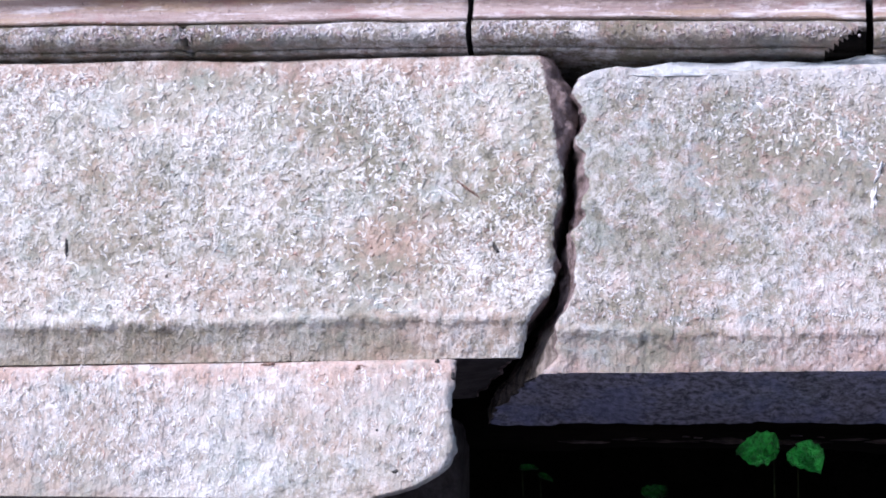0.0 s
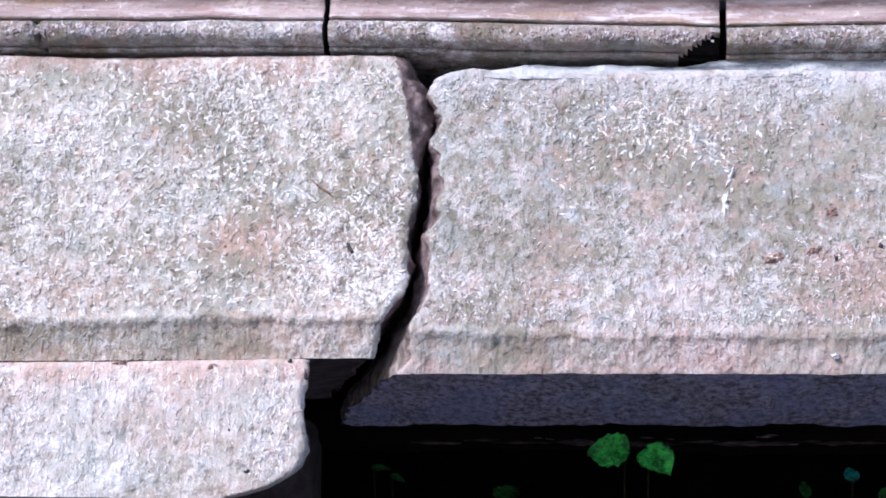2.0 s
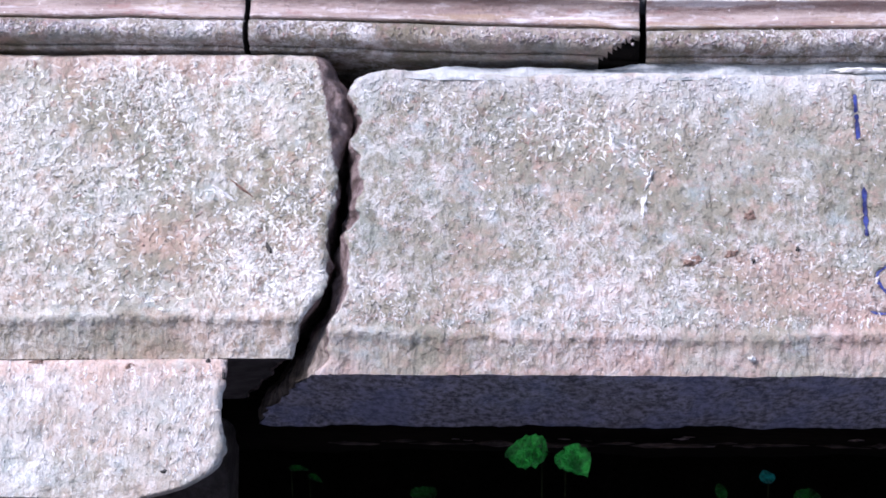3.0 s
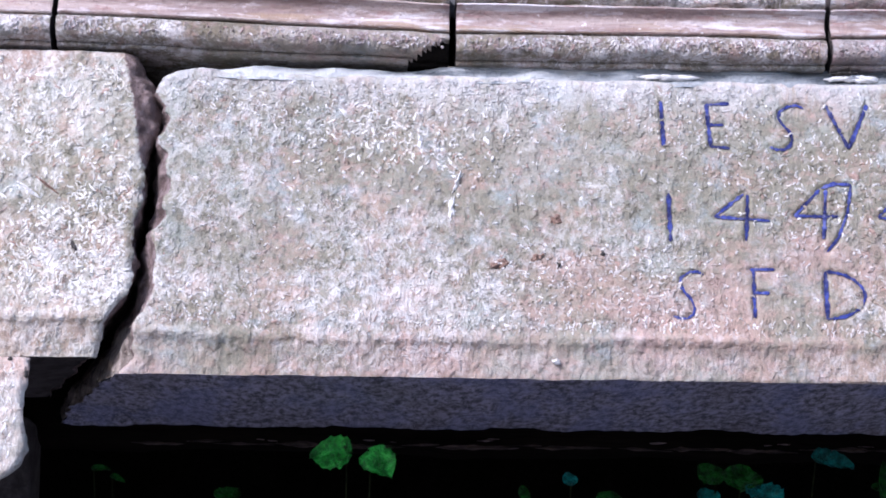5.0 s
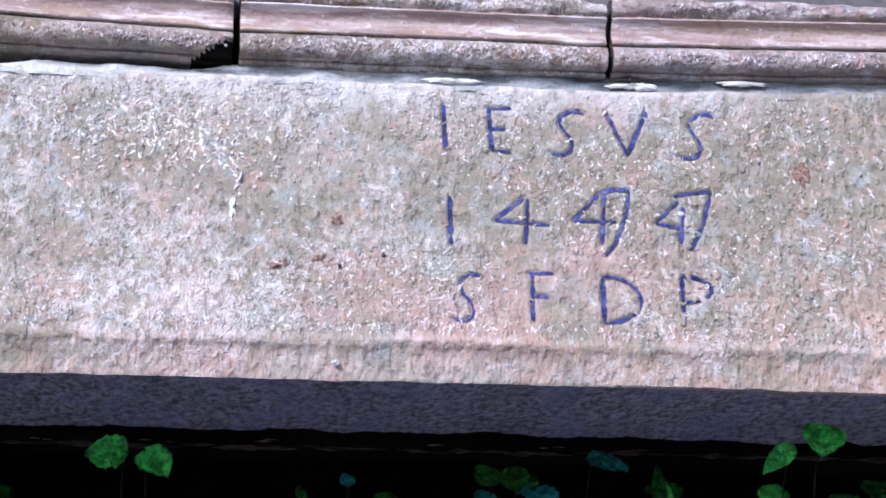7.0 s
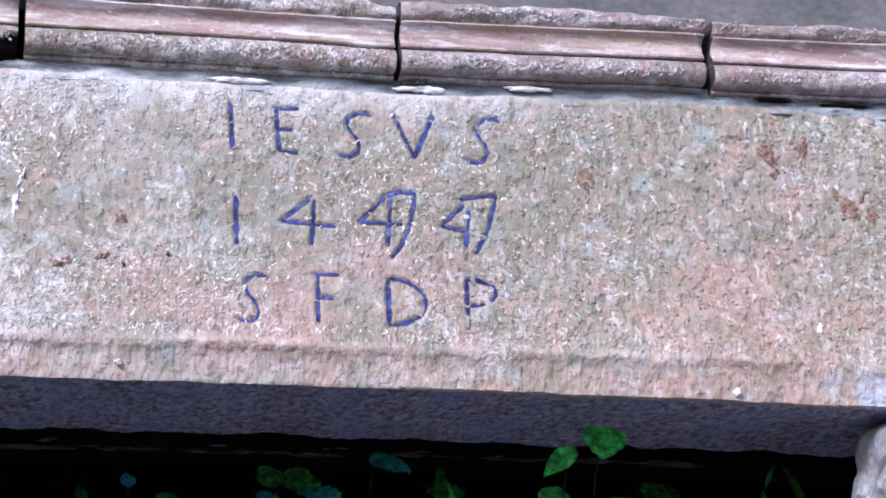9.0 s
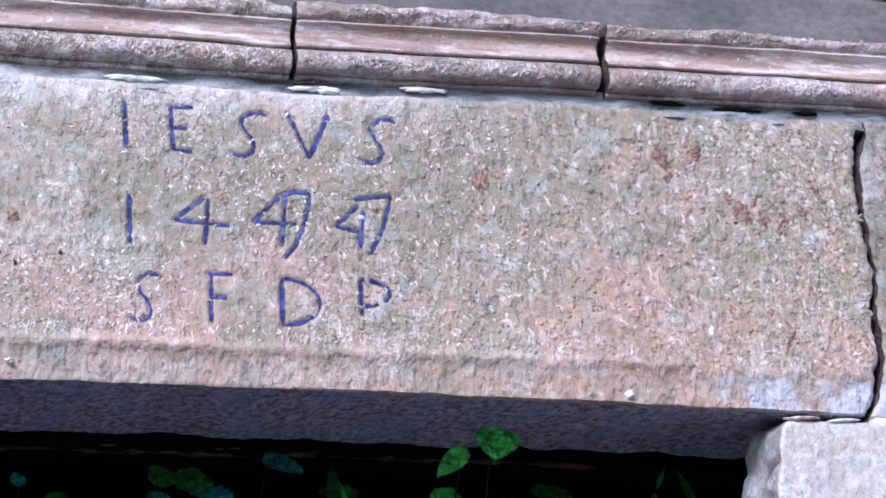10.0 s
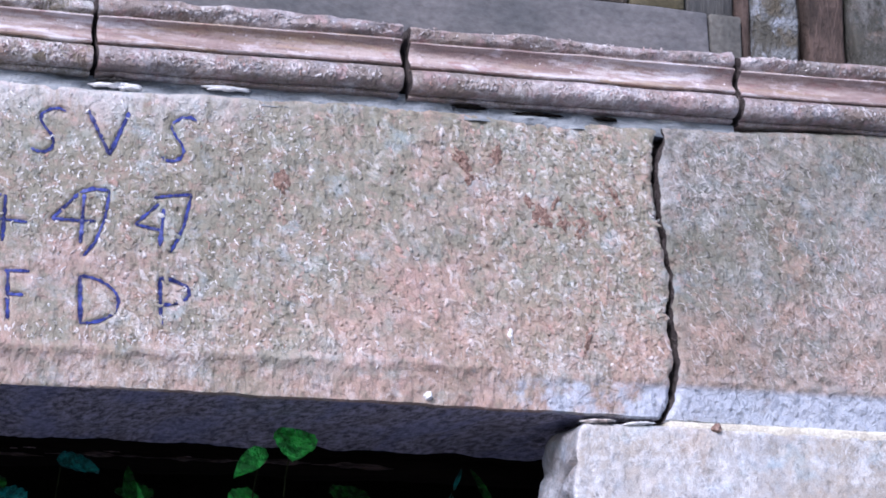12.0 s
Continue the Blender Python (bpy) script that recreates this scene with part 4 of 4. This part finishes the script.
# More hollows in the bed, their shade laid on as near-black patches.
for k, (x, w) in enumerate(((1.352, 0.06), (1.476, 0.085), (1.60, 0.04))):
    part("hollow_shade", blob(x, float(top_b(x)) + 0.012, w, 0.007, 197 + k, 2, 0.004, 0.5, 0.004), M_UNLIT, bed, "black patch standing for a shaded hollow in the mortar")


# ---- piers ----
def pier_block(zt, z0, right, seed, x0=-1.75, y0=0.0, deep=0.10):
    """Pier stone whose inner edge follows right(z)."""
    z = np.concatenate([np.linspace(zt, zt - 0.012, 5), np.linspace(zt - 0.018, z0, int((zt - z0) / 0.005))])[None, :]
    xr = right(z)
    u = np.linspace(0, 1, 240)[:, None]
    x = x0 + u * (xr - x0)
    z = z + 0 * x
    slope = np.interp(x, [-1.2, -0.5], [-0.013, 0.0]) * np.clip((z - 2.1) / 0.15, 0, 1) if x0 < 0 else 0
    y = FRONT + y0 + face_y(x, z, seed, 1.3)
    y = y + 0.006 * np.clip(1 - (xr - x) / 0.008, 0, 1) ** 2 + 0.008 * np.clip(1 - (zt - z) / 0.012, 0, 1) ** 2
    face = np.stack([x, y, z + slope], -1)
    k = np.linspace(0, 1, 16)[:, None]
    ex, ey, ez = face[-1, :, 0][None], face[-1, :, 1][None], face[-1, :, 2][None]
    yy = ey + k * (FRONT + deep - ey)
    reveal = np.stack([ex + 0.006 * fbm(yy * 30, ez * 30, seed + 4, 3) * np.clip(k * 8, 0, 1), yy, ez + 0 * k], -1)
    k = np.linspace(0, 1, 6)[None, :]
    tx, ty, tz = face[:, :1, 0], face[:, :1, 1], face[:, :1, 2]
    top = np.stack([tx + 0 * k, ty + k * (FRONT + deep - ty), tz + 0 * k], -1)
    bot = np.stack([face[:, -1:, 0] + 0 * k, face[:, -1:, 1] + k * (FRONT + deep - face[:, -1:, 1]), face[:, -1:, 2] + 0 * k], -1)
    return mesh_of("pier_block", [sheet(face), sheet(reveal), sheet(top), sheet(bot)])


LEFT_EDGE = ([2.03, 2.045, 2.050, 2.059, 2.068, 2.078, 2.090, 2.112, 2.150, 2.198, 2.257], [-0.64, -0.600, -0.575, -0.546, -0.528, -0.512, -0.500, -0.492, -0.4945, -0.491, -0.494])
pier_l = thing("pier_stone", (-1.0, FRONT, 2.03), "bleached limestone pier block with a rounded broken corner", "pier stone", "pier stones")
part("block", pier_block(2.2545, 2.040, lambda z: np.interp(z, *LEFT_EDGE) + 0.003 * fbm(z * 40, 0 * z, 61, 3), 62, deep=0.022), M_PIER, pier_l)
stuff("tooling", tool_marks(441, 3200, (-1.42, -0.51, 2.06, 2.235), (0.005, 0.022), (0.0016, 0.0032), 0.0013, upright,
      lambda x, z: in_patches(x, z, 442, 6.0, 0.25) * (x < np.interp(z, *LEFT_EDGE) - 0.012), lambda x, z: FRONT + face_y(x, z, 62, 1.3)), M_MARKS_P, pier_l, "white upright chisel marks")
# Dark colour gives this recessed block the shade it stands in.
pier_l2 = thing("pier_stone", (-1.0, FRONT, 0.0), "pier block darkened for shade, standing on the ground", "pier stone", "pier stones")
part("block", worn_box(-1.75, -0.543, FRONT + 0.44, FRONT + 0.60, -0.05, 2.235, 0.012, 0.004, 0.05, 4), M_SHADE_STONE, pier_l2)

# Rusty stains, and black spots that paint the shade of small pits.
for k, (x, z, w, h, m) in enumerate(((-0.577, 2.083, 0.014, 0.012, M_BLACK), (-0.607, 2.145, 0.007, 0.009, M_BLACK), (-0.540, 2.139, 0.006, 0.010, M_BLACK), (-0.567, 2.100, 0.006, 0.007, M_BLACK),
                                     (-0.494, 2.228, 0.007, 0.012, M_BLACK), (-0.518, 2.249, 0.008, 0.009, M_BLACK), (-0.636, 2.240, 0.030, 0.010, M_CHIP), (-0.690, 2.229, 0.005, 0.006, M_BLACK), (-0.780, 2.246, 0.024, 0.007, M_CHIP))):
    part("pit_shade" if m is M_BLACK else "stain", blob(x, z, w, h, 130 + k, 0, 0.003, 0.5, 0.002, 62), m, pier_l, "black spot standing for a shaded pit" if m is M_BLACK else "rusty stain")
# the mortar joint between the pier head and the lintel
joint_l = thing("joint_mortar", (-1.0, FRONT, 2.25), "thin dark rosy mortar joint", "mortar")
part("joint", worn_box(-1.75, -0.51, FRONT + 0.034, FRONT + 0.09, 2.238, 2.266, 0.003, 0.002, 0.03, 3), M_CHIP, joint_l)


def right_pier():
    """Head of the far pier: face, splayed reveal and rounded arris."""
    z = np.linspace(2.226, 1.7, 110)[None, :]
    u = np.linspace(0, 1, 200)[:, None]
    arris = 1.531 + 0.004 * fbm(z * 30, 0 * z, 71, 3) + 0.018 * np.clip(1 - (2.226 - z) / 0.02, 0, 1) ** 2
    x = arris + u ** 1.2 * (2.75 - arris)
    zf = z + np.interp(x, [1.55, 2.1], [0.0, 0.004])
    y = FRONT + 0.004 + face_y(x, zf, 72, 1.3) + 0.004 * np.clip(1 - (x - arris) / 0.006, 0, 1) ** 2 + 0.008 * np.clip(1 - (2.226 - z) / 0.010, 0, 1) ** 2
    face = np.stack([x, y, zf], -1)
    k = np.linspace(0, 1, 40)[:, None]
    ex, ey, ez = face[0, :, 0][None], face[0, :, 1][None], face[0, :, 2][None]
    yy = ey + k * (FRONT + 0.17 - ey)
    groove_line = 0.012 * np.exp(-((ez - 2.175 + 0.55 * (yy - FRONT)) / 0.006) ** 2)
    reveal = np.stack([ex + 0.006 * fbm(yy * 24, ez * 24, 73, 3) * np.clip(k * 8, 0, 1) + groove_line - 0.004 * k + 0.020 * np.clip((k - 0.85) / 0.15, 0, 1) ** 2, yy, ez - 0.004 * k], -1)
    k = np.linspace(0, 1, 10)[None, :]
    top = np.stack([face[:, :1, 0] + 0 * k, face[:, :1, 1] + k * (FRONT + 0.17 - face[:, :1, 1]), face[:, :1, 2] + 0 * k], -1)
    rear = np.stack([reveal[-1:, :, 0] + 1.2 * np.linspace(0, 1, 4)[:, None], reveal[-1:, :, 1] + 0 * np.linspace(0, 1, 4)[:, None], reveal[-1:, :, 2] + 0 * np.linspace(0, 1, 4)[:, None]], -1)
    return mesh_of("pier_block", [sheet(face), (*sheet(reveal), 1), sheet(top), sheet(rear)])


pier_r = thing("pier_stone", (2.1, FRONT, 1.7), "pale blue-white limestone pier block with a scored reveal", "pier stone", "pier stones")
# Slot 1 gives the reveal its darker, shaded tone.
part("block", right_pier(), (M_PIER_R, M_REVEAL_SHADED), pier_r)
pier_r2 = thing("pier_stone", (2.1, FRONT, 0.0), "grey limestone pier block standing on the ground", "pier stone", "pier stones")
part("block", worn_box(1.53, 2.75, FRONT + 0.006, FRONT + 0.17, -0.05, 1.697, 0.012, 0.004, 0.05, 4), M_FACE_C, pier_r2)
joint_r = thing("joint_mortar", (1.9, FRONT, 2.228), "cream mortar joint between pier and lintel", "mortar")
part("joint", worn_box(1.70, 2.75, FRONT + 0.006, FRONT + 0.15, 2.216, 2.236, 0.004, 0.0025, 0.02, 9), plain("cream mortar", (0.60, 0.57, 0.46), (0.46, 0.43, 0.35), 22, 0.006), joint_r)
part("lump", blob(1.575, 2.230, 0.06, 0.007, 91, 4, 0.008, 0.35, 0.008), M_PIER, joint_r, "rosy mortar lump")
part("lump", blob(1.645, 2.229, 0.06, 0.006, 92, 4, 0.006, 0.35, 0.008), M_MORTAR, joint_r, "white mortar lump")
part("hollow", blob(1.784, 2.226, 0.018, 0.016, 93, 0, 0.004, 0.3, -0.002), M_CHIP, joint_r, "brown spot in the mortar")


# ---- wall over the moulding ----
upper = thing("upper_course", (0.0, FRONT + 0.05, 2.85), "smooth grey stone course above the moulding", "stone course")
M_END = plain("ochre-grey stone", (0.075, 0.075, 0.068), (0.118, 0.115, 0.102), 12, 0.006)
for x0, x1, m, seed in ((-1.75, 0.300, M_WALL, 5), (0.303, 1.826, M_WALL, 6), (1.829, 1.893, M_END, 7)):
    part("slab", worn_box(x0, x1, FRONT + 0.055 + 0.001 * (seed - 5), FRONT + 0.30, 2.82, 2.978, 0.005, 0.003, 0.05, seed), m, upper)
for x0, x1, z1, y0, m, label, seed in (
        (-1.75, 1.68, 3.30, 0.075, M_RUBBLE, "brown rough wall stone", 1),
        (1.684, 1.795, 3.30, 0.080, plain("ochre stone", (0.07, 0.062, 0.035), (0.14, 0.125, 0.08), 9, 0.006), "ochre mossy wall stone", 2),
        (1.800, 1.893, 3.30, 0.085, plain("dark grey stone", (0.04, 0.042, 0.042), (0.085, 0.085, 0.08), 11, 0.006, stretch=(3, 1, 0.5)), "dark grey streaked wall stone", 3)):
    s = thing("wall_stone", ((x0 + x1) / 2, FRONT + y0, 2.98), label, "wall stone", "wall stones")
    part("stone", worn_box(x0, x1, FRONT + y0, FRONT + 0.30, 2.981, z1, 0.008, 0.004, 0.04, seed), m, s)
for x0, x1, y0, m, label, seed in (
        (1.897, 1.915, 0.070, M_BROWNJAMB, "thin brown upright stone strip", 6),
        (1.918, 2.000, 0.050, M_JAMB, "rough blue-white upright stone", 7),
        (2.002, 2.022, 0.080, M_RUBBLE, "dark recessed upright strip", 8),
        (2.024, 2.098, 0.055, M_BROWNJAMB, "smooth brown upright stone", 9),
        (2.100, 2.110, 0.075, M_RUBBLE, "dark recessed upright strip", 10),
        (2.113, 2.75, 0.045, M_SPECK, "rough speckled grey stone", 11)):
    s = thing("jamb_stone", ((x0 + x1) / 2, FRONT + y0, 2.86), label, "jamb stone", "upright stones")
    part("stone", worn_box(x0, x1, FRONT + y0, FRONT + 0.30, 2.84, 3.30, min(0.006, (x1 - x0) / 4), 0.006, 0.03, seed), m, s)


# ---- the building round it: plain walls, ground, room behind in near-black for its darkness ----
def slab_wall(name, x0, x1, y0, y1, z0, z1, m):
    bm = bmesh.new()
    bmesh.ops.create_cube(bm, size=1, matrix=Matrix.Translation(((x0 + x1) / 2, (y0 + y1) / 2, (z0 + z1) / 2)) @ Matrix.Diagonal((x1 - x0, y1 - y0, z1 - z0, 1)))
    ob = part(name, bm, m, None)
    return tagged(ob, kind="structure")


slab_wall("wall_left", -5.0, -1.752, FRONT, FRONT + 0.60, -0.05, 3.30, M_RUBBLE)
slab_wall("wall_right", 2.752, 6.0, FRONT, FRONT + 0.60, -0.05, 3.30, M_RUBBLE)
slab_wall("wall_above", -5.0, 6.0, FRONT + 0.05, FRONT + 0.60, 3.303, 5.2, M_RUBBLE)
# Near-black colour stands for the lack of light in the room.
slab_wall("wall_core", -1.75, 2.75, FRONT + 0.305, FRONT + 0.60, 2.76, 3.30, M_UNLIT)
slab_wall("wall_inner_left", -1.75, -0.80, FRONT + 0.605, FRONT + 0.80, -0.05, 2.20, M_UNLIT)
slab_wall("wall_inner_right", 1.80, 2.75, FRONT + 0.18, FRONT + 0.60, -0.05, 2.20, M_UNLIT)
slab_wall("wall_room_left", -1.95, -1.754, FRONT + 0.603, 8.0, -0.05, 3.5, M_UNLIT)
slab_wall("wall_room_right", 2.754, 2.95, FRONT + 0.603, 8.0, -0.05, 3.5, M_UNLIT)
slab_wall("wall_room_back", -1.95, 2.95, 8.003, 8.2, -0.05, 3.5, M_UNLIT)
slab_wall("ceiling", -1.95, 2.95, FRONT + 0.603, 8.2, 3.503, 3.7, M_UNLIT)

g = 1500.0
bm = bmesh.new()
bmesh.ops.create_grid(bm, x_segments=2, y_segments=2, size=g)
tagged(part("ground", bm, M_GROUND, None), kind="structure")

# old timber lintel behind the stone one; near-black colour stands for the gap's shade
beam = thing("timber_lintel", (0.6, 4.0, 2.21), "old unlit-black timber lintel with a splintered lower edge behind the stone", "beam")


def timber():
    x = np.linspace(-0.72, 1.72, 300)[:, None]
    k = np.linspace(0, 2 * math.pi, 25)[None, :]
    c, s = np.cos(k), np.sin(k)
    y = 4.085 + 0.075 * np.sign(c) * np.abs(c) ** 0.35
    z = 2.300 + (0.092 + 0.006 * fbm(x * 6, 0 * x, 77, 4)) * np.sign(s) * np.abs(s) ** 0.35
    y = y + 0.004 * fbm(x * 8, k * 9, 78, 3)
    return mesh_of("timber", [sheet(np.stack([x + 0 * k, y, z], -1))])


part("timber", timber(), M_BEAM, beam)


def splinter(x0, x1, z, h, seed):
    """A torn wooden batten along the beam's foot."""
    x = np.linspace(x0, x1, int((x1 - x0) / 0.006) + 3)[:, None]
    k = np.linspace(0, 2 * math.pi, 13)[None, :]
    fade = np.clip(np.minimum(x - x0, x1 - x) / 0.03, 0.05, 1)
    r = h * fade * (0.7 + 0.6 * fbm(x * 45, 0 * x, seed, 4))
    zz = z + 0.5 * r * np.sin(k) + 0.004 * fbm(x * 5, 0 * x, seed + 2, 2)
    y = 3.998 + 0.5 * r * np.cos(k) + 0.004 * fbm(x * 20, k * 3, seed + 1, 2)
    return mesh_of("batten", [sheet(np.stack([x + 0 * k, y, zz], -1))])


at = -0.38
while at < 1.26:
    long = rng.uniform(0.05, 0.17)
    part("batten", splinter(at, at + long, np.interp(at + 0.5 * long, [-0.35, 1.1], [2.203, 2.213]) + rng.uniform(-0.003, 0.003), rng.uniform(0.005, 0.010), rng.randrange(900)), M_BATTEN, beam, "splintered brown batten")
    at += long * rng.uniform(0.75, 1.1)
for k in range(16):
    x = rng.uniform(-0.35, 1.2)
    part("splinter", splinter(x, x + rng.uniform(0.012, 0.03), np.interp(x, [-0.35, 1.1], [2.205, 2.215]) + rng.uniform(-0.004, 0.010), 0.006, 950 + k), M_BREAK, beam, "pale splinter")


# ---- plants in the opening ----
def leaf_mesh(length, width, tip=0.35, cup=0.18, seed=0):
    """A pointed, heart-shaped leaf with a folded midrib, in its own plane, stalk at the origin, tip along +x."""
    bm = bmesh.new()
    n, m = 14, 9
    rows = []
    for i in range(n + 1):
        t = i / n
        x = length * (t - 0.02)
        half = 0.5 * width * (math.sin(math.pi * t ** 0.68) ** 0.6 if 0 < t < 1 else 0) * (1 - tip * t ** 4)
        row = []
        for j in range(m):
            s = -1 + 2 * j / (m - 1)
            back = -0.13 * length * abs(s) ** 1.5 * (1 - t) ** 3
            wave = 0.10 * width * noise.noise((t * 3 + seed, s * 2, seed * 0.3)) + 0.05 * width * noise.noise((t * 7, s * 5 + seed, 2))
            vein = 0.035 * width * math.cos((t * 5 - abs(s) * 1.6) * 2 * math.pi) * (1.2 - t) * 1.6
            lift = cup * width * abs(s) ** 1.1 * 0.7 - 0.20 * length * t * t + wave + vein
            row.append(bm.verts.new((x + back, s * max(half, 0.0004) * (1 + 0.06 * noise.noise((t * 9, s, seed))), lift)))
        rows.append(row)
    for a, b in zip(rows, rows[1:]):
        for j in range(m - 1):
            bm.faces.new((a[j], b[j], b[j + 1], a[j + 1]))
    for f in bm.faces:
        f.smooth = True
    return bm


def tube(points, r0, r1, sides=6):
    bm = bmesh.new()
    pts = [Vector(p) for p in points]
    rings = []
    for i, p in enumerate(pts):
        way = (pts[min(i + 1, len(pts) - 1)] - pts[max(i - 1, 0)]).normalized()
        side = way.cross(Vector((0.3, 1, 0.2))).normalized()
        up = side.cross(way)
        r = r0 + (r1 - r0) * i / (len(pts) - 1)
        rings.append([bm.verts.new(p + side * r * math.cos(2 * math.pi * k / sides) + up * r * math.sin(2 * math.pi * k / sides)) for k in range(sides)])
    for a, b in zip(rings, rings[1:]):
        for k in range(sides):
            bm.faces.new((a[k], a[(k + 1) % sides], b[(k + 1) % sides], b[k])).smooth = True
    return bm


def bend(a, b, sag, n=14, seed=0):
    a, b = Vector(a), Vector(b)
    pts = []
    for i in range(n + 1):
        t = i / n
        p = a.lerp(b, t)
        p += Vector((0.02 * noise.noise((t * 3, seed, 0)), 0.02 * noise.noise((t * 3, seed, 5)) + sag * math.sin(math.pi * t), 0))
        pts.append(p)
    return pts


def climber(base, leaves, label, seed):
    """A slender plant rooted in the ground: one stem to each group of leaves, each leaf on its own stalk."""
    plant = thing("climbing_plant", base, label, "plant", "plants in the opening")
    for k, (x, y, z, length, width, turn, tilt, m) in enumerate(leaves):
        foot = (base[0] + 0.03 * (k - 1), base[1] + 0.05, 0.0)
        spin = pose(x, y, z, 0, 0, 0) @ pose(0, 0, 0, 90 - tilt, 0, 0) @ pose(0, 0, 0, 0, 0, turn)
        knot = (x - 0.4 * length * math.cos(radians(turn)) * 0.0, y + 0.05, z - 0.06)
        part("stem", tube(bend(foot, knot, 0.05, 16, seed + k) + [Vector((x, y + 0.004, z))], 0.0035, 0.0012), M_STEM, plant)
        bm = leaf_mesh(length, width, 0.35, 0.2, seed + k)
        bm.transform(spin)
        part("leaf", bm, m, plant)
    return plant


# leaf: stalk place, length, width, turn of the tip in the wall's plane, lean, material
climber((0.0, 3.85, 0.0), [
    (-0.014, 3.80, 2.158, 0.062, 0.070, 176, 30, M_LEAF),
    (0.024, 3.80, 2.160, 0.056, 0.062, -50, 35, M_LEAF)], "two fresh green heart-shaped leaves on thin stems", 1)
climber((1.1, 3.80, 0.0), [
    (1.112, 3.70, 2.214, 0.052, 0.074, -100, 30, M_LEAF),
    (1.056, 3.70, 2.182, 0.068, 0.036, 222, 30, M_LEAF),
    (1.070, 3.88, 2.118, 0.060, 0.055, 60, 40, M_LEAF)], "fresh green pointed leaves on thin stems", 3)
# From here on mostly shaded leaves, dimness and sheen set by material colour.
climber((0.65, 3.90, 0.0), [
    (0.640, 3.90, 2.130, 0.060, 0.070, 80, 35, M_LEAF_SHADED),
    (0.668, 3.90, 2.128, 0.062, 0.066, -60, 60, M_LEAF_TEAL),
    (0.600, 3.90, 2.140, 0.050, 0.045, 120, 30, M_LEAF_SHADED),
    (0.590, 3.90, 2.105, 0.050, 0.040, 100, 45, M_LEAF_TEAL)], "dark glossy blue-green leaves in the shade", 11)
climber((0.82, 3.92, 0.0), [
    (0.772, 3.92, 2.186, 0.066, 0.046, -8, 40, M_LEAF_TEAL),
    (0.885, 3.90, 2.110, 0.110, 0.026, 84, 30, M_LEAF_SHADED),
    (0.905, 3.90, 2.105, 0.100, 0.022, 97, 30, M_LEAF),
    (0.920, 3.92, 2.130, 0.060, 0.050, 150, 45, M_LEAF_SHADED)], "dark narrow green leaves in the shade", 21)
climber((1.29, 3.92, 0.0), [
    (1.270, 3.92, 2.130, 0.075, 0.075, 60, 45, M_LEAF_SHADED),
    (1.230, 3.92, 2.115, 0.055, 0.050, 130, 40, M_LEAF_SHADED)], "dark broad green leaves in the shade", 31)
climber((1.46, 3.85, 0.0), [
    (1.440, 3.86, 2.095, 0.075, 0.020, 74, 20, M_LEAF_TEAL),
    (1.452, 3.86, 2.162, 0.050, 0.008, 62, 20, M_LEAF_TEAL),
    (1.520, 3.86, 2.130, 0.100, 0.018, 98, 30, M_LEAF_SHADED)], "thin upright blue-green blades", 41)
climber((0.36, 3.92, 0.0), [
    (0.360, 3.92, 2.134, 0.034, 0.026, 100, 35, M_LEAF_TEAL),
    (0.420, 3.94, 2.100, 0.055, 0.045, 70, 45, M_LEAF_SHADED),
    (0.285, 3.94, 2.110, 0.045, 0.020, 95, 40, M_LEAF_SHADED)], "small dark leaves in the shade", 51)
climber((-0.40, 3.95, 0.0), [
    (-0.436, 3.95, 2.150, 0.030, 0.018, 10, 45, M_LEAF_SHADED),
    (-0.405, 3.95, 2.138, 0.026, 0.016, -25, 45, M_LEAF_SHADED),
    (-0.220, 3.95, 2.100, 0.050, 0.045, 60, 45, M_LEAF_SHADED)], "small dark leaves in the shade", 61)
